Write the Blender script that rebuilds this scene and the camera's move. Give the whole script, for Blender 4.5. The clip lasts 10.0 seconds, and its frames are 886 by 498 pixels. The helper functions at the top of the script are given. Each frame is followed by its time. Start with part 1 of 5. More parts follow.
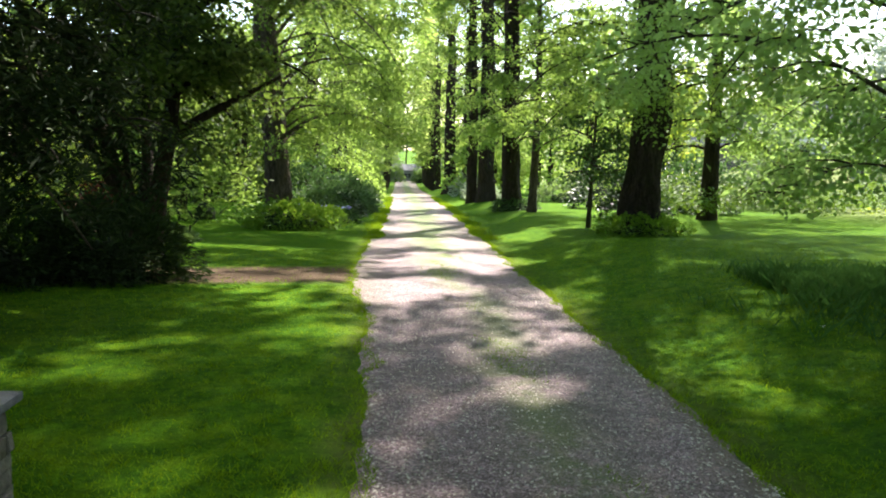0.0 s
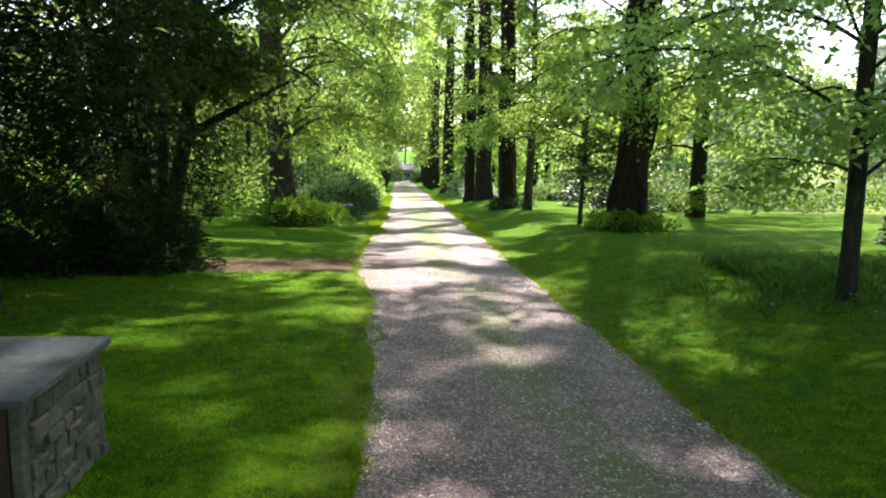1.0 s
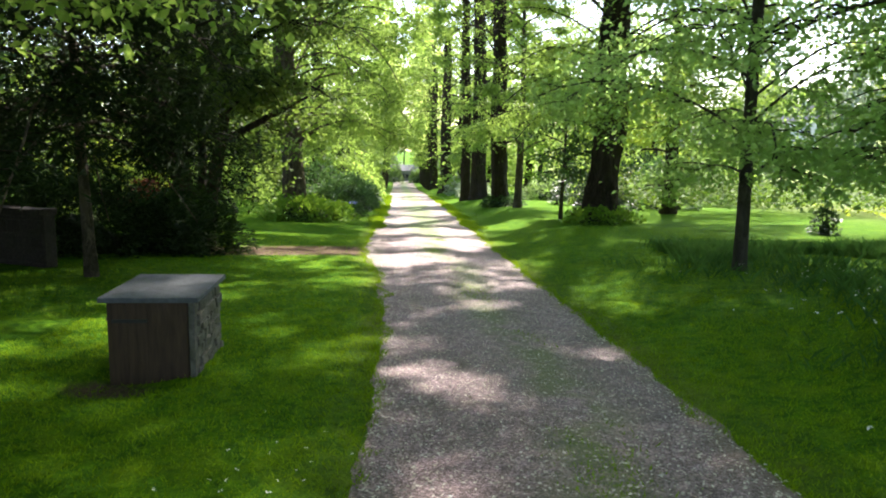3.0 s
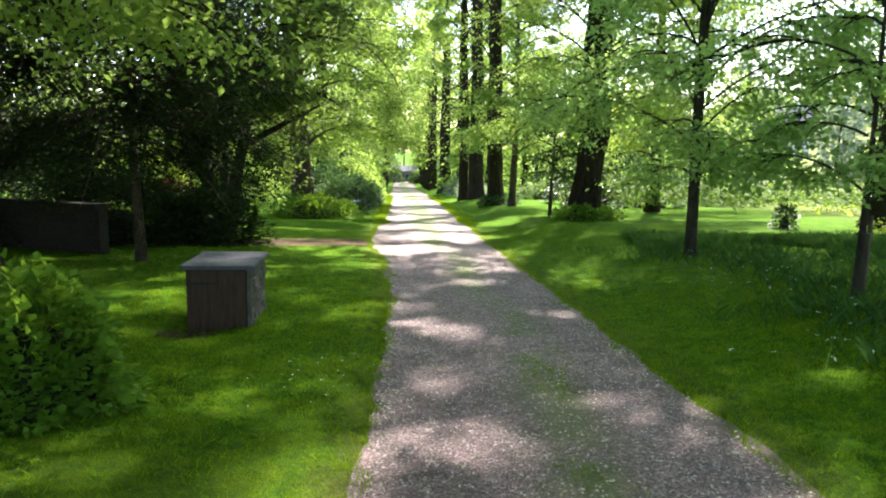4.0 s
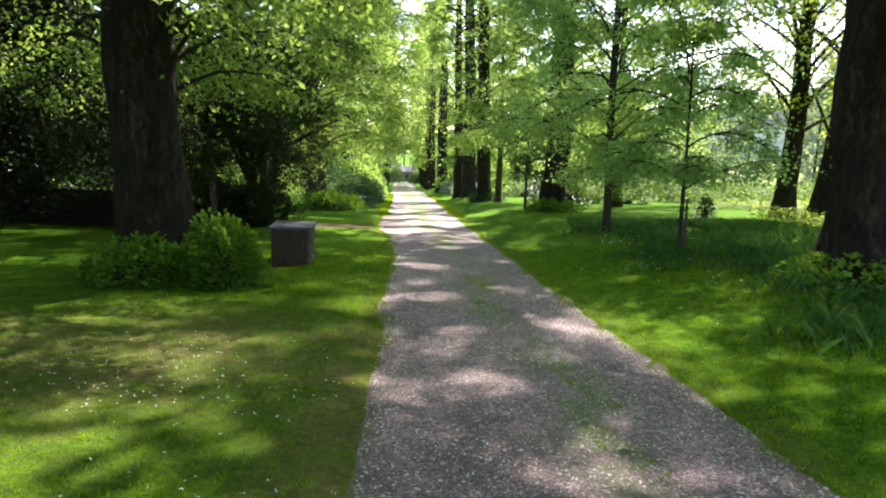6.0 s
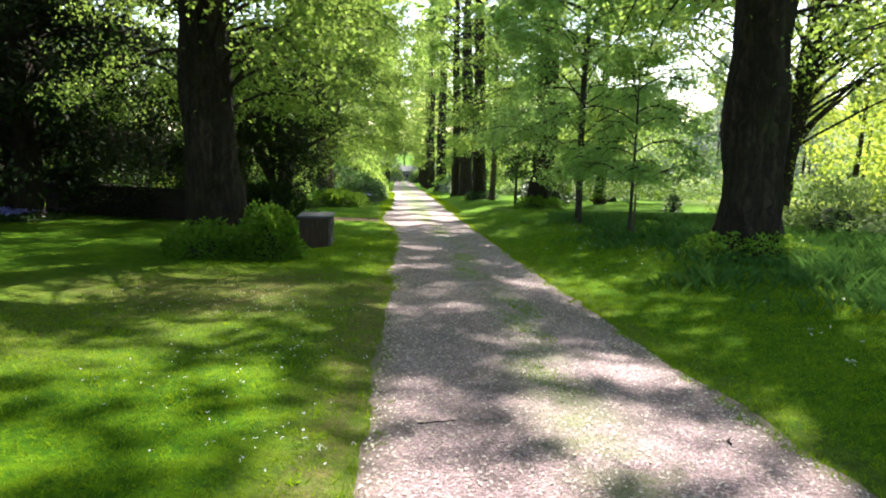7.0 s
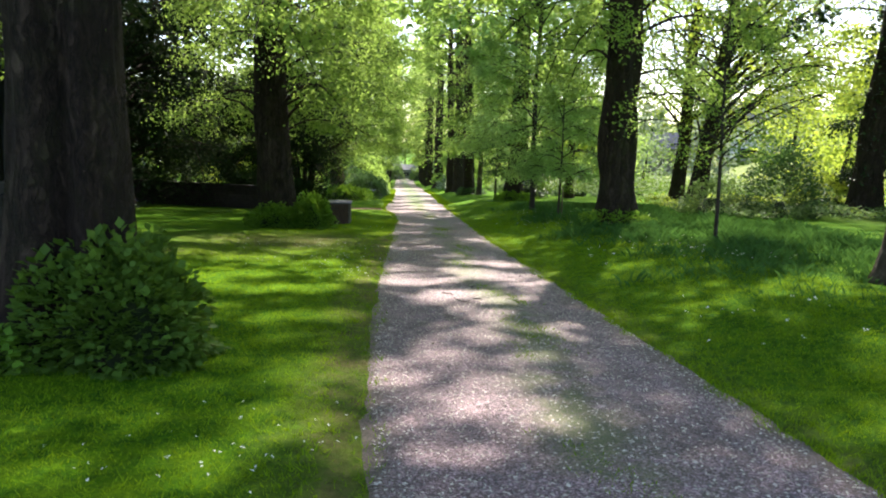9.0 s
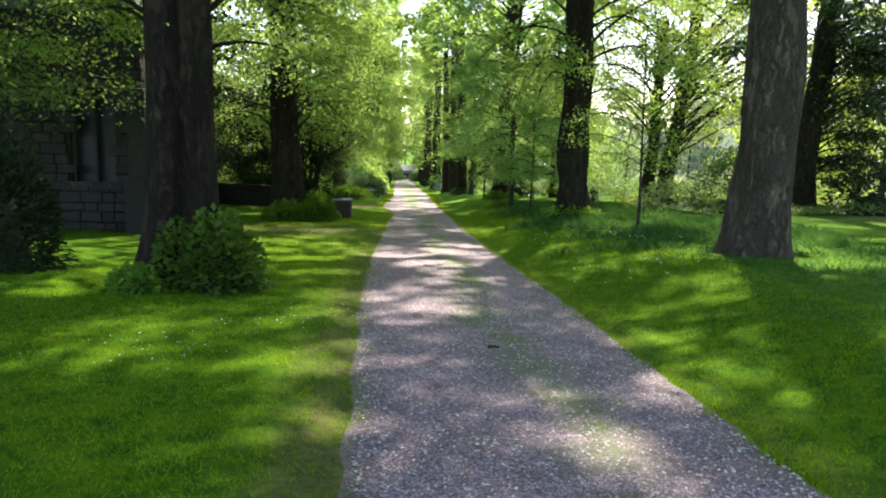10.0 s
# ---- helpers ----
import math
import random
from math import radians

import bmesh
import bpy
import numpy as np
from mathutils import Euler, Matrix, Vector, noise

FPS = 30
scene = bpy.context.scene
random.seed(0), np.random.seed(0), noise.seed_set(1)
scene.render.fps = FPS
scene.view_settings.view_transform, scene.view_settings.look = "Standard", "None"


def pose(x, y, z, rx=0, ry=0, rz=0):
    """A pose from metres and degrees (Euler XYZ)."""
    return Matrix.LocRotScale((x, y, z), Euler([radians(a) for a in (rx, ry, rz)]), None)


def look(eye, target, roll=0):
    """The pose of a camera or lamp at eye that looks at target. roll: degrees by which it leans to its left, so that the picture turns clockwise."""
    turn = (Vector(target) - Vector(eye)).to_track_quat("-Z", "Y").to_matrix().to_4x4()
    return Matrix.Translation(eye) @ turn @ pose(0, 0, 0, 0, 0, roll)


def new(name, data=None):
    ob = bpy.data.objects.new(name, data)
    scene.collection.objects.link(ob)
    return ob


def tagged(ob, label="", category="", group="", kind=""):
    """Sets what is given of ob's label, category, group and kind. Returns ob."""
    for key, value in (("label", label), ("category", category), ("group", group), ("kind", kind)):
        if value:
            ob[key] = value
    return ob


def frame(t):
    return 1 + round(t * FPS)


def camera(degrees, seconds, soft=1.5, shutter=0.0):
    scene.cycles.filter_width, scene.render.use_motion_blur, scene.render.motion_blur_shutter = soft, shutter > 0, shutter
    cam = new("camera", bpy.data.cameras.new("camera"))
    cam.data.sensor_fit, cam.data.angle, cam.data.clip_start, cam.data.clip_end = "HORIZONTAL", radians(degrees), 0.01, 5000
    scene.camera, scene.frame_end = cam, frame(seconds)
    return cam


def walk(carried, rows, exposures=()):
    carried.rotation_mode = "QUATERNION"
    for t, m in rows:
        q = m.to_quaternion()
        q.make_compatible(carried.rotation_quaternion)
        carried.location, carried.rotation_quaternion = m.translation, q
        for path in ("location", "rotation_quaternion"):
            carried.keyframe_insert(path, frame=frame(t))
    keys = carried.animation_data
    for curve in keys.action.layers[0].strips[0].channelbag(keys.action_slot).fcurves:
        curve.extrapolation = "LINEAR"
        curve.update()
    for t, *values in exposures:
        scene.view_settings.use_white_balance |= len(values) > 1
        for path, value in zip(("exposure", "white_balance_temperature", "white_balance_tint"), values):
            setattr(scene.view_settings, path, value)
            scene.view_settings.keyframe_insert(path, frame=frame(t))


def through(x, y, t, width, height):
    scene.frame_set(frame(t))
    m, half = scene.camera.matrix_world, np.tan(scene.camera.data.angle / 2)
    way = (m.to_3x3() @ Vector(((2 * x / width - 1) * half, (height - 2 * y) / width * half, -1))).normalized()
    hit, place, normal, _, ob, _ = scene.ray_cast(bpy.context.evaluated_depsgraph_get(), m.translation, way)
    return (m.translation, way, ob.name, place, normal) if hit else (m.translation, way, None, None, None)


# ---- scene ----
cam = camera(63.7, 10.0, soft=2.0)
METRES, EYE, TILT, LEAN, TURN = 30.3, 2.0, 0.0, 0.0, 0.0
ROWS = [
    (0.0, 0.0, 0.0, 0.0, 0.15, -8.37, -1.05),
    (0.5, -0.0003, -0.0182, -0.0004, 0.1, -8.37, -1.06),
    (1.0, 0.0011, -0.0385, 0.0003, 0.06, -8.4, -1.07),
    (1.5, 0.0031, -0.0609, 0.001, 0.04, -8.4, -1.11),
    (2.0, 0.0043, -0.0857, 0.0021, 0.02, -8.39, -1.07),
    (2.5, 0.005, -0.1126, 0.0032, -0.02, -8.36, -1.06),
    (4.0, 0.0077, -0.2234, 0.0074, -0.06, -8.28, -1.13),
    (4.5, 0.0105, -0.2707, 0.009, -0.06, -8.28, -1.12),
    (5.0, 0.0144, -0.3213, 0.0109, -0.06, -8.29, -1.1),
    (5.5, 0.0176, -0.3749, 0.0126, -0.05, -8.24, -1.16),
    (7.0, 0.0246, -0.558, 0.0196, -0.03, -8.27, -1.36),
    (7.5, 0.0276, -0.6277, 0.0224, -0.01, -8.3, -1.33),
    (8.0, 0.0327, -0.6985, 0.0257, 0.02, -8.35, -1.38),
    (8.5, 0.0385, -0.7705, 0.0297, 0.04, -8.38, -1.38),
    (9.0, 0.0456, -0.8431, 0.0328, 0.08, -8.42, -1.35),
    (9.5, 0.0539, -0.9171, 0.0365, 0.11, -8.4, -1.42),
    (10.0, 0.0661, -0.9962, 0.0412, 0.19, -8.37, -1.39),
]
walk(cam, [(t, pose(0, 0, EYE, TILT, LEAN, TURN) @ pose(METRES * x, METRES * y, METRES * z, 90 + pitch, roll, yaw)) for t, x, y, z, yaw, pitch, roll in ROWS], [(t, ev, 6800, 15) for t, ev in ((0.0, 2.12), (2.0, 2.16), (4.0, 2.42), (4.5, 2.42), (5.0, 2.5), (5.6, 2.34), (7.0, 2.14), (7.6, 2.06), (8.6, 1.98), (10.0, 2.02))])

# ---- world and sun: late spring morning, sun high ahead, a little to the right ----
SUN_AZ, SUN_EL = 18.0, 50.0
world = bpy.data.worlds.new("sky")
scene.world = world
world.use_nodes = True
wt = world.node_tree
sky = wt.nodes.new("ShaderNodeTexSky")
sky.sky_type, sky.sun_disc = "NISHITA", False
sky.sun_elevation, sky.sun_rotation = radians(SUN_EL), radians(SUN_AZ)
sky.dust_density, sky.ozone_density = 1.0, 1.0
wt.links.new(sky.outputs[0], wt.nodes["Background"].inputs[0])
wt.nodes["Background"].inputs[1].default_value = 0.13
sun_data = bpy.data.lights.new("sun", "SUN")
sun_data.energy, sun_data.angle, sun_data.color = 4.5, radians(1.0), (1.0, 0.96, 0.89)
sun = new("sun", sun_data)
to_sun = Vector((math.sin(radians(SUN_AZ)) * math.cos(radians(SUN_EL)), math.cos(radians(SUN_AZ)) * math.cos(radians(SUN_EL)), math.sin(radians(SUN_EL))))
sun.matrix_world = look(to_sun * 60, (0, 0, 0))

# ---- materials ----


class Nodes:
    """A small builder for one node material."""

    def __init__(self, name):
        self.mat = bpy.data.materials.new(name)
        self.mat.use_nodes = True
        self.t = self.mat.node_tree
        self.bsdf = self.t.nodes["Principled BSDF"]
        self.out = self.t.nodes["Material Output"]
        self.coord = self.t.nodes.new("ShaderNodeNewGeometry").outputs["Position"]

    def node(self, kind, **ins):
        n = self.t.nodes.new(kind)
        for k, v in ins.items():
            self.put(n.inputs[k], v)
        return n

    def put(self, socket, v):
        if isinstance(v, bpy.types.NodeSocket):
            self.t.links.new(v, socket)
        else:
            socket.default_value = v

    def noise(self, scale, detail=4, rough=0.6, vec=None, stretch=None):
        v = vec or self.coord
        if stretch:
            m = self.node("ShaderNodeMapping", Vector=v, Scale=stretch)
            v = m.outputs[0]
        n = self.node("ShaderNodeTexNoise", Vector=v, Scale=scale, Detail=detail, Roughness=rough)
        return n.outputs["Fac"]

    def voronoi(self, scale, out="Distance"):
        n = self.node("ShaderNodeTexVoronoi", Vector=self.coord, Scale=scale)
        return n.outputs[out]

    def ramp(self, fac, *stops):
        n = self.node("ShaderNodeValToRGB", Fac=fac)
        e = n.color_ramp.elements
        while len(e) < len(stops):
            e.new(0.5)
        for el, (p, c) in zip(e, stops):
            el.position = p
            el.color = (*c, 1) if len(c) == 3 else c
        return n.outputs[0]

    def mix(self, fac, a, b, blend="MIX"):
        n = self.t.nodes.new("ShaderNodeMix")
        n.data_type, n.blend_type = "RGBA", blend
        for s, v in ((n.inputs[0], fac), (n.inputs[6], a), (n.inputs[7], b)):
            if isinstance(v, tuple) and len(v) == 3:
                v = (*v, 1)
            self.put(s, v)
        return n.outputs[2]

    def math(self, op, a, b=0.5):
        n = self.t.nodes.new("ShaderNodeMath")
        n.operation = op
        self.put(n.inputs[0], a)
        self.put(n.inputs[1], b)
        return n.outputs[0]

    def bump(self, height, strength=0.5, distance=0.02, normal=None):
        n = self.node("ShaderNodeBump", Height=height, Strength=strength, Distance=distance)
        if normal:
            self.put(n.inputs["Normal"], normal)
        return n.outputs[0]

    def done(self, color, rough=0.8, normal=None, spec=0.3):
        self.put(self.bsdf.inputs["Base Color"], (*color, 1) if isinstance(color, tuple) else color)
        self.put(self.bsdf.inputs["Roughness"], rough)
        self.put(self.bsdf.inputs["Specular IOR Level"], spec)
        if normal:
            self.put(self.bsdf.inputs["Normal"], normal)
        return self.mat


def leaf_material(name, dark, light, glow, through=0.5, rough=0.6, gloss=0.16, scale=0.45, own=0.6):
    """Leaf: colour varies leaf by leaf and in drifts; light shines through."""
    n = Nodes(name)
    rnd = n.node("ShaderNodeNewGeometry").outputs["Random Per Island"]
    drift = n.noise(scale, 3)
    f = n.math("ADD", n.math("MULTIPLY", rnd, own), n.math("MULTIPLY", drift, 1.1 - own))
    col = n.ramp(f, (0.1, dark), (0.9, light))
    glo = n.mix(rnd, tuple(c * 0.75 for c in glow), glow)
    tr = n.node("ShaderNodeBsdfTranslucent", Color=glo)
    n.done(col, rough, spec=gloss)
    m = n.node("ShaderNodeMixShader", Fac=through)
    n.t.links.new(n.bsdf.outputs[0], m.inputs[1])
    n.t.links.new(tr.outputs[0], m.inputs[2])
    n.t.links.new(m.outputs[0], n.out.inputs[0])
    return n.mat


LEAF_LIME = leaf_material("lime leaf", (0.055, 0.12, 0.022), (0.15, 0.26, 0.05), (0.37, 0.54, 0.1), 0.55, 0.6, 0.22)
LEAF_MAPLE = leaf_material("young tree leaf", (0.05, 0.125, 0.035), (0.13, 0.25, 0.065), (0.47, 0.7, 0.19), 0.64, 0.55, 0.3)
# darker leaf: the shade of overhead crowns is put into its colour
LEAF_WOOD_SHADED = leaf_material("shade darkened woodland leaf", (0.025, 0.055, 0.014), (0.09, 0.145, 0.034), (0.2, 0.3, 0.05), 0.42)
LEAF_BUSH = leaf_material("basal shoot leaf", (0.06, 0.16, 0.018), (0.15, 0.31, 0.035), (0.28, 0.46, 0.04), 0.4)
LEAF_SHOOT = leaf_material("dull shoot leaf", (0.035, 0.085, 0.012), (0.1, 0.19, 0.028), (0.18, 0.3, 0.03), 0.35)
LEAF_DARK = leaf_material("evergreen leaf", (0.012, 0.03, 0.012), (0.035, 0.07, 0.025), (0.04, 0.09, 0.02), 0.2, 0.35)
LEAF_YEW = leaf_material("conifer needles", (0.014, 0.022, 0.012), (0.036, 0.056, 0.024), (0.028, 0.05, 0.014), 0.15, 0.85, 0.1)
LEAF_YEW_SHRUB = leaf_material("yew shrub needles", (0.016, 0.03, 0.012), (0.045, 0.075, 0.024), (0.05, 0.09, 0.02), 0.2, 0.8, 0.1)
LEAF_SHRUB = leaf_material("shrub leaf", (0.025, 0.065, 0.02), (0.07, 0.13, 0.04), (0.1, 0.2, 0.05), 0.3)
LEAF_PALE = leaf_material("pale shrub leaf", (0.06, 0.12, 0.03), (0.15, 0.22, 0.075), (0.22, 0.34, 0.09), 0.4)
LEAF_UMBEL = leaf_material("white umbels and leaves", (0.1, 0.16, 0.06), (0.55, 0.58, 0.48), (0.3, 0.4, 0.18), 0.35, 0.7, 0.1, 0.45, 0.9)
# pale grey green: distance haze is mixed into this leaf colour
LEAF_HAZE = leaf_material("haze tinted distant leaf", (0.2, 0.26, 0.17), (0.36, 0.42, 0.32), (0.3, 0.36, 0.22), 0.35, 0.9, 0.05)
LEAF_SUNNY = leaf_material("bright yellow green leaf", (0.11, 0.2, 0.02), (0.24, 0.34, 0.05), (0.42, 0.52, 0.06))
# lighter copy of the lime leaf; backlight and overexposure put into its colour
LEAF_FAR = leaf_material("brightened far lime leaf", (0.16, 0.26, 0.06), (0.32, 0.44, 0.12), (0.6, 0.72, 0.2), 0.65, 0.7, 0.2)
LEAF_RED = leaf_material("red leaf", (0.07, 0.02, 0.014), (0.14, 0.04, 0.025), (0.14, 0.04, 0.02), 0.3)
PETAL_WHITE = leaf_material("white petal", (0.7, 0.7, 0.66), (0.85, 0.85, 0.82), (0.6, 0.6, 0.5), 0.2)
PETAL_BLUE = leaf_material("blue petal", (0.2, 0.2, 0.6), (0.4, 0.4, 0.85), (0.2, 0.2, 0.6), 0.3)
GRASS_BLADE = leaf_material("lawn blade", (0.028, 0.085, 0.005), (0.165, 0.3, 0.01), (0.31, 0.47, 0.014), 0.42, 0.7, 0.08, 3.2, 0.4)
GRASS_TALL = leaf_material("tall grass blade", (0.016, 0.065, 0.015), (0.05, 0.14, 0.03), (0.1, 0.22, 0.04), 0.34, 0.7, 0.1)


def bark_material(name, a, b, moss=0.0, ridge=1.0):
    n = Nodes(name)
    warp = n.node("ShaderNodeVectorMath", **{})
    warp.operation = "MULTIPLY_ADD"
    n.put(warp.inputs[0], n.node("ShaderNodeTexNoise", Vector=n.coord, Scale=3.5, Detail=3.0).outputs["Color"])
    warp.inputs[1].default_value = (0.25, 0.25, 0.25)
    n.put(warp.inputs[2], n.coord)
    v = warp.outputs[0]
    fine = n.noise(14, 6, 0.75, vec=v, stretch=(1, 1, 0.3))
    plates = n.noise(9.0, 6, 0.72, vec=v, stretch=(1, 1, 0.16))
    crack = n.ramp(plates, (0.42, (0, 0, 0)), (0.56, (1, 1, 1)))
    blotch = n.noise(1.4, 5, 0.65)
    flake = n.noise(38, 3, 0.7, stretch=(1, 1, 0.5))
    col = n.ramp(fine, (0.32, a), (0.7, b))
    col = n.mix(crack, n.mix(0.75, col, tuple(x * 0.4 for x in a)), col)
    col = n.mix(n.ramp(flake, (0.62, (0, 0, 0)), (0.74, (0.55, 0.55, 0.55))), col, tuple(min(1, x * 1.9) for x in b))
    col = n.mix(n.ramp(blotch, (0.42, (0, 0, 0)), (0.66, (0.8, 0.8, 0.8))), col, tuple(0.5 * (p + q) * 0.7 for p, q in zip(a, b)))
    if moss:
        col = n.mix(n.math("MULTIPLY", n.ramp(n.noise(2.1, 6, 0.75), (0.5, (0, 0, 0)), (0.66, (1, 1, 1))), moss), col, (0.05, 0.065, 0.018))
    h = n.math("ADD", n.math("MULTIPLY", fine, 0.7), n.math("MULTIPLY", crack, 0.8))
    return n.done(col, 0.92, n.bump(h, 1.0, 0.075 * ridge), 0.15)


BARK_DARK = bark_material("lime bark", (0.022, 0.016, 0.012), (0.088, 0.064, 0.048), 0.35)
BARK_GREY = bark_material("grey bark", (0.066, 0.05, 0.038), (0.22, 0.175, 0.132), 0.12)
BARK_THIN = bark_material("young bark", (0.035, 0.03, 0.024), (0.1, 0.088, 0.07), 0.2, 0.3)
BARK_TWIN = bark_material("brown fluted bark", (0.018, 0.012, 0.009), (0.066, 0.045, 0.033), 0.2, 0.9)
TWIG = bark_material("twig bark", (0.018, 0.014, 0.01), (0.05, 0.04, 0.03), 0.0, 0.2)


def lawn_material():
    n = Nodes("lawn")
    mid = n.noise(1.3, 5, 0.65)
    lumps = n.noise(3.2, 3)
    clump = n.noise(7.5, 5, 0.7)
    fine = n.noise(34, 5, 0.75)
    col = n.ramp(fine, (0.3, (0.029, 0.081, 0.0016)), (0.55, (0.072, 0.177, 0.0032)), (0.8, (0.161, 0.283, 0.0064)))
    col = n.mix(n.ramp(clump, (0.42, (0, 0, 0)), (0.58, (0.9, 0.9, 0.9))), col, n.ramp(fine, (0.3, (0.010, 0.049, 0.0024)), (0.75, (0.044, 0.145, 0.0048))))
    col = n.mix(n.ramp(n.math("ADD", n.math("MULTIPLY", mid, 0.45), n.math("MULTIPLY", lumps, 0.55)), (0.46, (0, 0, 0)), (0.66, (0.7, 0.7, 0.7))), col, n.ramp(fine, (0.3, (0.060, 0.131, 0.0024)), (0.75, (0.203, 0.304, 0.0064))))
    # worn, thin or bare places: attribute set on the mesh
    at = n.t.nodes.new("ShaderNodeAttribute")
    at.attribute_name = "worn"
    thin = n.math("MULTIPLY", at.outputs["Fac"], n.ramp(n.noise(2.2, 6, 0.75), (0.3, (0.1, 0.1, 0.1)), (0.62, (1, 1, 1))))
    col = n.mix(n.math("MULTIPLY", thin, 0.9), col, n.ramp(n.noise(14, 5, 0.7), (0.3, (0.085, 0.072, 0.028)), (0.7, (0.22, 0.185, 0.075))))
    at2 = n.t.nodes.new("ShaderNodeAttribute")
    at2.attribute_name = "bare"
    bare = n.ramp(n.math("ADD", at2.outputs["Fac"], n.math("MULTIPLY", n.noise(3, 6, 0.75), 0.7)), (0.66, (0, 0, 0)), (0.95, (1, 1, 1)))
    col = n.mix(bare, col, n.ramp(n.noise(18, 5, 0.75), (0.3, (0.05, 0.033, 0.02)), (0.72, (0.16, 0.115, 0.075))))
    # unmown pale meadow beyond the trees; part of its pallor stands for overexposure
    at3 = n.t.nodes.new("ShaderNodeAttribute")
    at3.attribute_name = "meadow"
    tall = n.math("MULTIPLY", at3.outputs["Fac"], n.ramp(n.noise(0.35, 6, 0.75), (0.25, (0.55, 0.55, 0.55)), (0.6, (1, 1, 1))))
    sunlit_hay = n.ramp(n.noise(1.1, 7, 0.8), (0.3, (0.06, 0.1, 0.02)), (0.5, (0.15, 0.18, 0.06)), (0.72, (0.3, 0.3, 0.15)))
    col = n.mix(tall, col, sunlit_hay)
    return n.done(col, 0.9, n.bump(n.math("ADD", fine, n.math("MULTIPLY", n.noise(6.5, 5, 0.7), 1.4)), 1.0, 0.04), 0.05)


def gravel_material():
    n = Nodes("gravel drive")
    cells = n.voronoi(80, "Color")
    edge = n.voronoi(80)
    spread = n.noise(70, 4, 0.8)
    damp = n.noise(0.9, 6, 0.7)
    col = n.ramp(spread, (0.3, (0.027, 0.014, 0.015)), (0.52, (0.133, 0.081, 0.086)), (0.7, (0.535, 0.375, 0.421)))
    bw = n.node("ShaderNodeSeparateColor", Color=cells)
    col = n.mix(0.55, col, n.ramp(bw.outputs[0], (0.1, (0.033, 0.020, 0.021)), (0.65, (0.159, 0.100, 0.105)), (0.9, (0.700, 0.501, 0.563))))
    col = n.mix(n.math("MULTIPLY", n.ramp(damp, (0.42, (0, 0, 0)), (0.62, (1, 1, 1))), 0.8), col, n.mix(0.65, col, (0.044, 0.028, 0.030)))
    drifts = n.ramp(n.math("MULTIPLY", n.noise(4.5, 6, 0.8), n.noise(38, 4, 0.8)), (0.27, (0, 0, 0)), (0.35, (0.811, 0.708, 0.789)))
    col = n.mix(drifts, col, n.ramp(n.noise(90, 3, 0.7), (0.35, (0.149, 0.099, 0.092)), (0.65, (0.769, 0.534, 0.534))))
    # moss and fine grass along the crown of the drive: attribute set on the mesh
    moss = n.t.nodes.new("ShaderNodeAttribute")
    moss.attribute_name = "moss"
    mm = n.math("MULTIPLY", moss.outputs["Fac"], n.ramp(n.noise(0.9, 6, 0.75), (0.4, (0, 0, 0)), (0.53, (1, 1, 1))))
    mm = n.math("ADD", mm, n.math("MULTIPLY", n.math("MAXIMUM", n.math("SUBTRACT", moss.outputs["Fac"], 1.0), 0.0), 2.0))
    col = n.mix(n.math("MULTIPLY", mm, 0.85), col, n.ramp(n.noise(40, 4), (0.3, (0.04, 0.065, 0.007)), (0.75, (0.15, 0.21, 0.028))))
    soil = n.t.nodes.new("ShaderNodeAttribute")
    soil.attribute_name = "soil"
    col = n.mix(n.math("MULTIPLY", soil.outputs["Fac"], 0.8), col, n.ramp(n.noise(25, 5, 0.7), (0.3, (0.05, 0.035, 0.022)), (0.75, (0.17, 0.12, 0.08))))
    return n.done(col, 0.7, n.bump(n.math("ADD", n.math("MULTIPLY", edge, -0.8), spread), 0.8, 0.012), 0.5)


def stone_material(name, a, b, c=(0.05, 0.06, 0.03)):
    n = Nodes(name)
    g = n.noise(18, 6, 0.7)
    col = n.ramp(g, (0.3, a), (0.7, b))
    col = n.mix(n.ramp(n.noise(2.3, 5, 0.7), (0.5, (0, 0, 0)), (0.68, (0.7, 0.7, 0.7))), col, c)
    obj = n.node("ShaderNodeObjectInfo").outputs["Random"]
    col = n.mix(n.math("MULTIPLY", obj, 0.35), col, tuple(x * 0.45 for x in a))
    return n.done(col, 0.9, n.bump(n.math("ADD", g, n.noise(60, 3)), 0.7, 0.015), 0.25)


STONE = stone_material("weathered limestone", (0.085, 0.076, 0.064), (0.23, 0.205, 0.175))
STONE_DARK = stone_material("dark old stone", (0.05, 0.045, 0.04), (0.14, 0.125, 0.11))
# one set of very dark tones, for the chapel only
STONE_CHAPEL = stone_material("very dark chapel stone", (0.016, 0.015, 0.013), (0.055, 0.05, 0.043), (0.03, 0.034, 0.02))
SLATE = stone_material("slate slab", (0.075, 0.08, 0.09), (0.15, 0.16, 0.18), (0.1, 0.105, 0.11))
# darker stone: the wall's deep shade is put into its colour
STONE_WALL = stone_material("shade coloured garden wall", (0.022, 0.017, 0.014), (0.06, 0.048, 0.04), (0.02, 0.024, 0.012))
LAWN = lawn_material()
GRAVEL = gravel_material()


def wood_material(name, a, b):
    n = Nodes(name)
    g = n.noise(7, 5, 0.65, stretch=(3, 3, 0.35))
    return n.done(n.ramp(g, (0.3, a), (0.72, b)), 0.7, n.bump(g, 0.4, 0.006), 0.3)


WOOD = wood_material("stained timber", (0.036, 0.02, 0.012), (0.085, 0.05, 0.03))
STAKE = wood_material("stake timber", (0.05, 0.036, 0.024), (0.12, 0.09, 0.062))


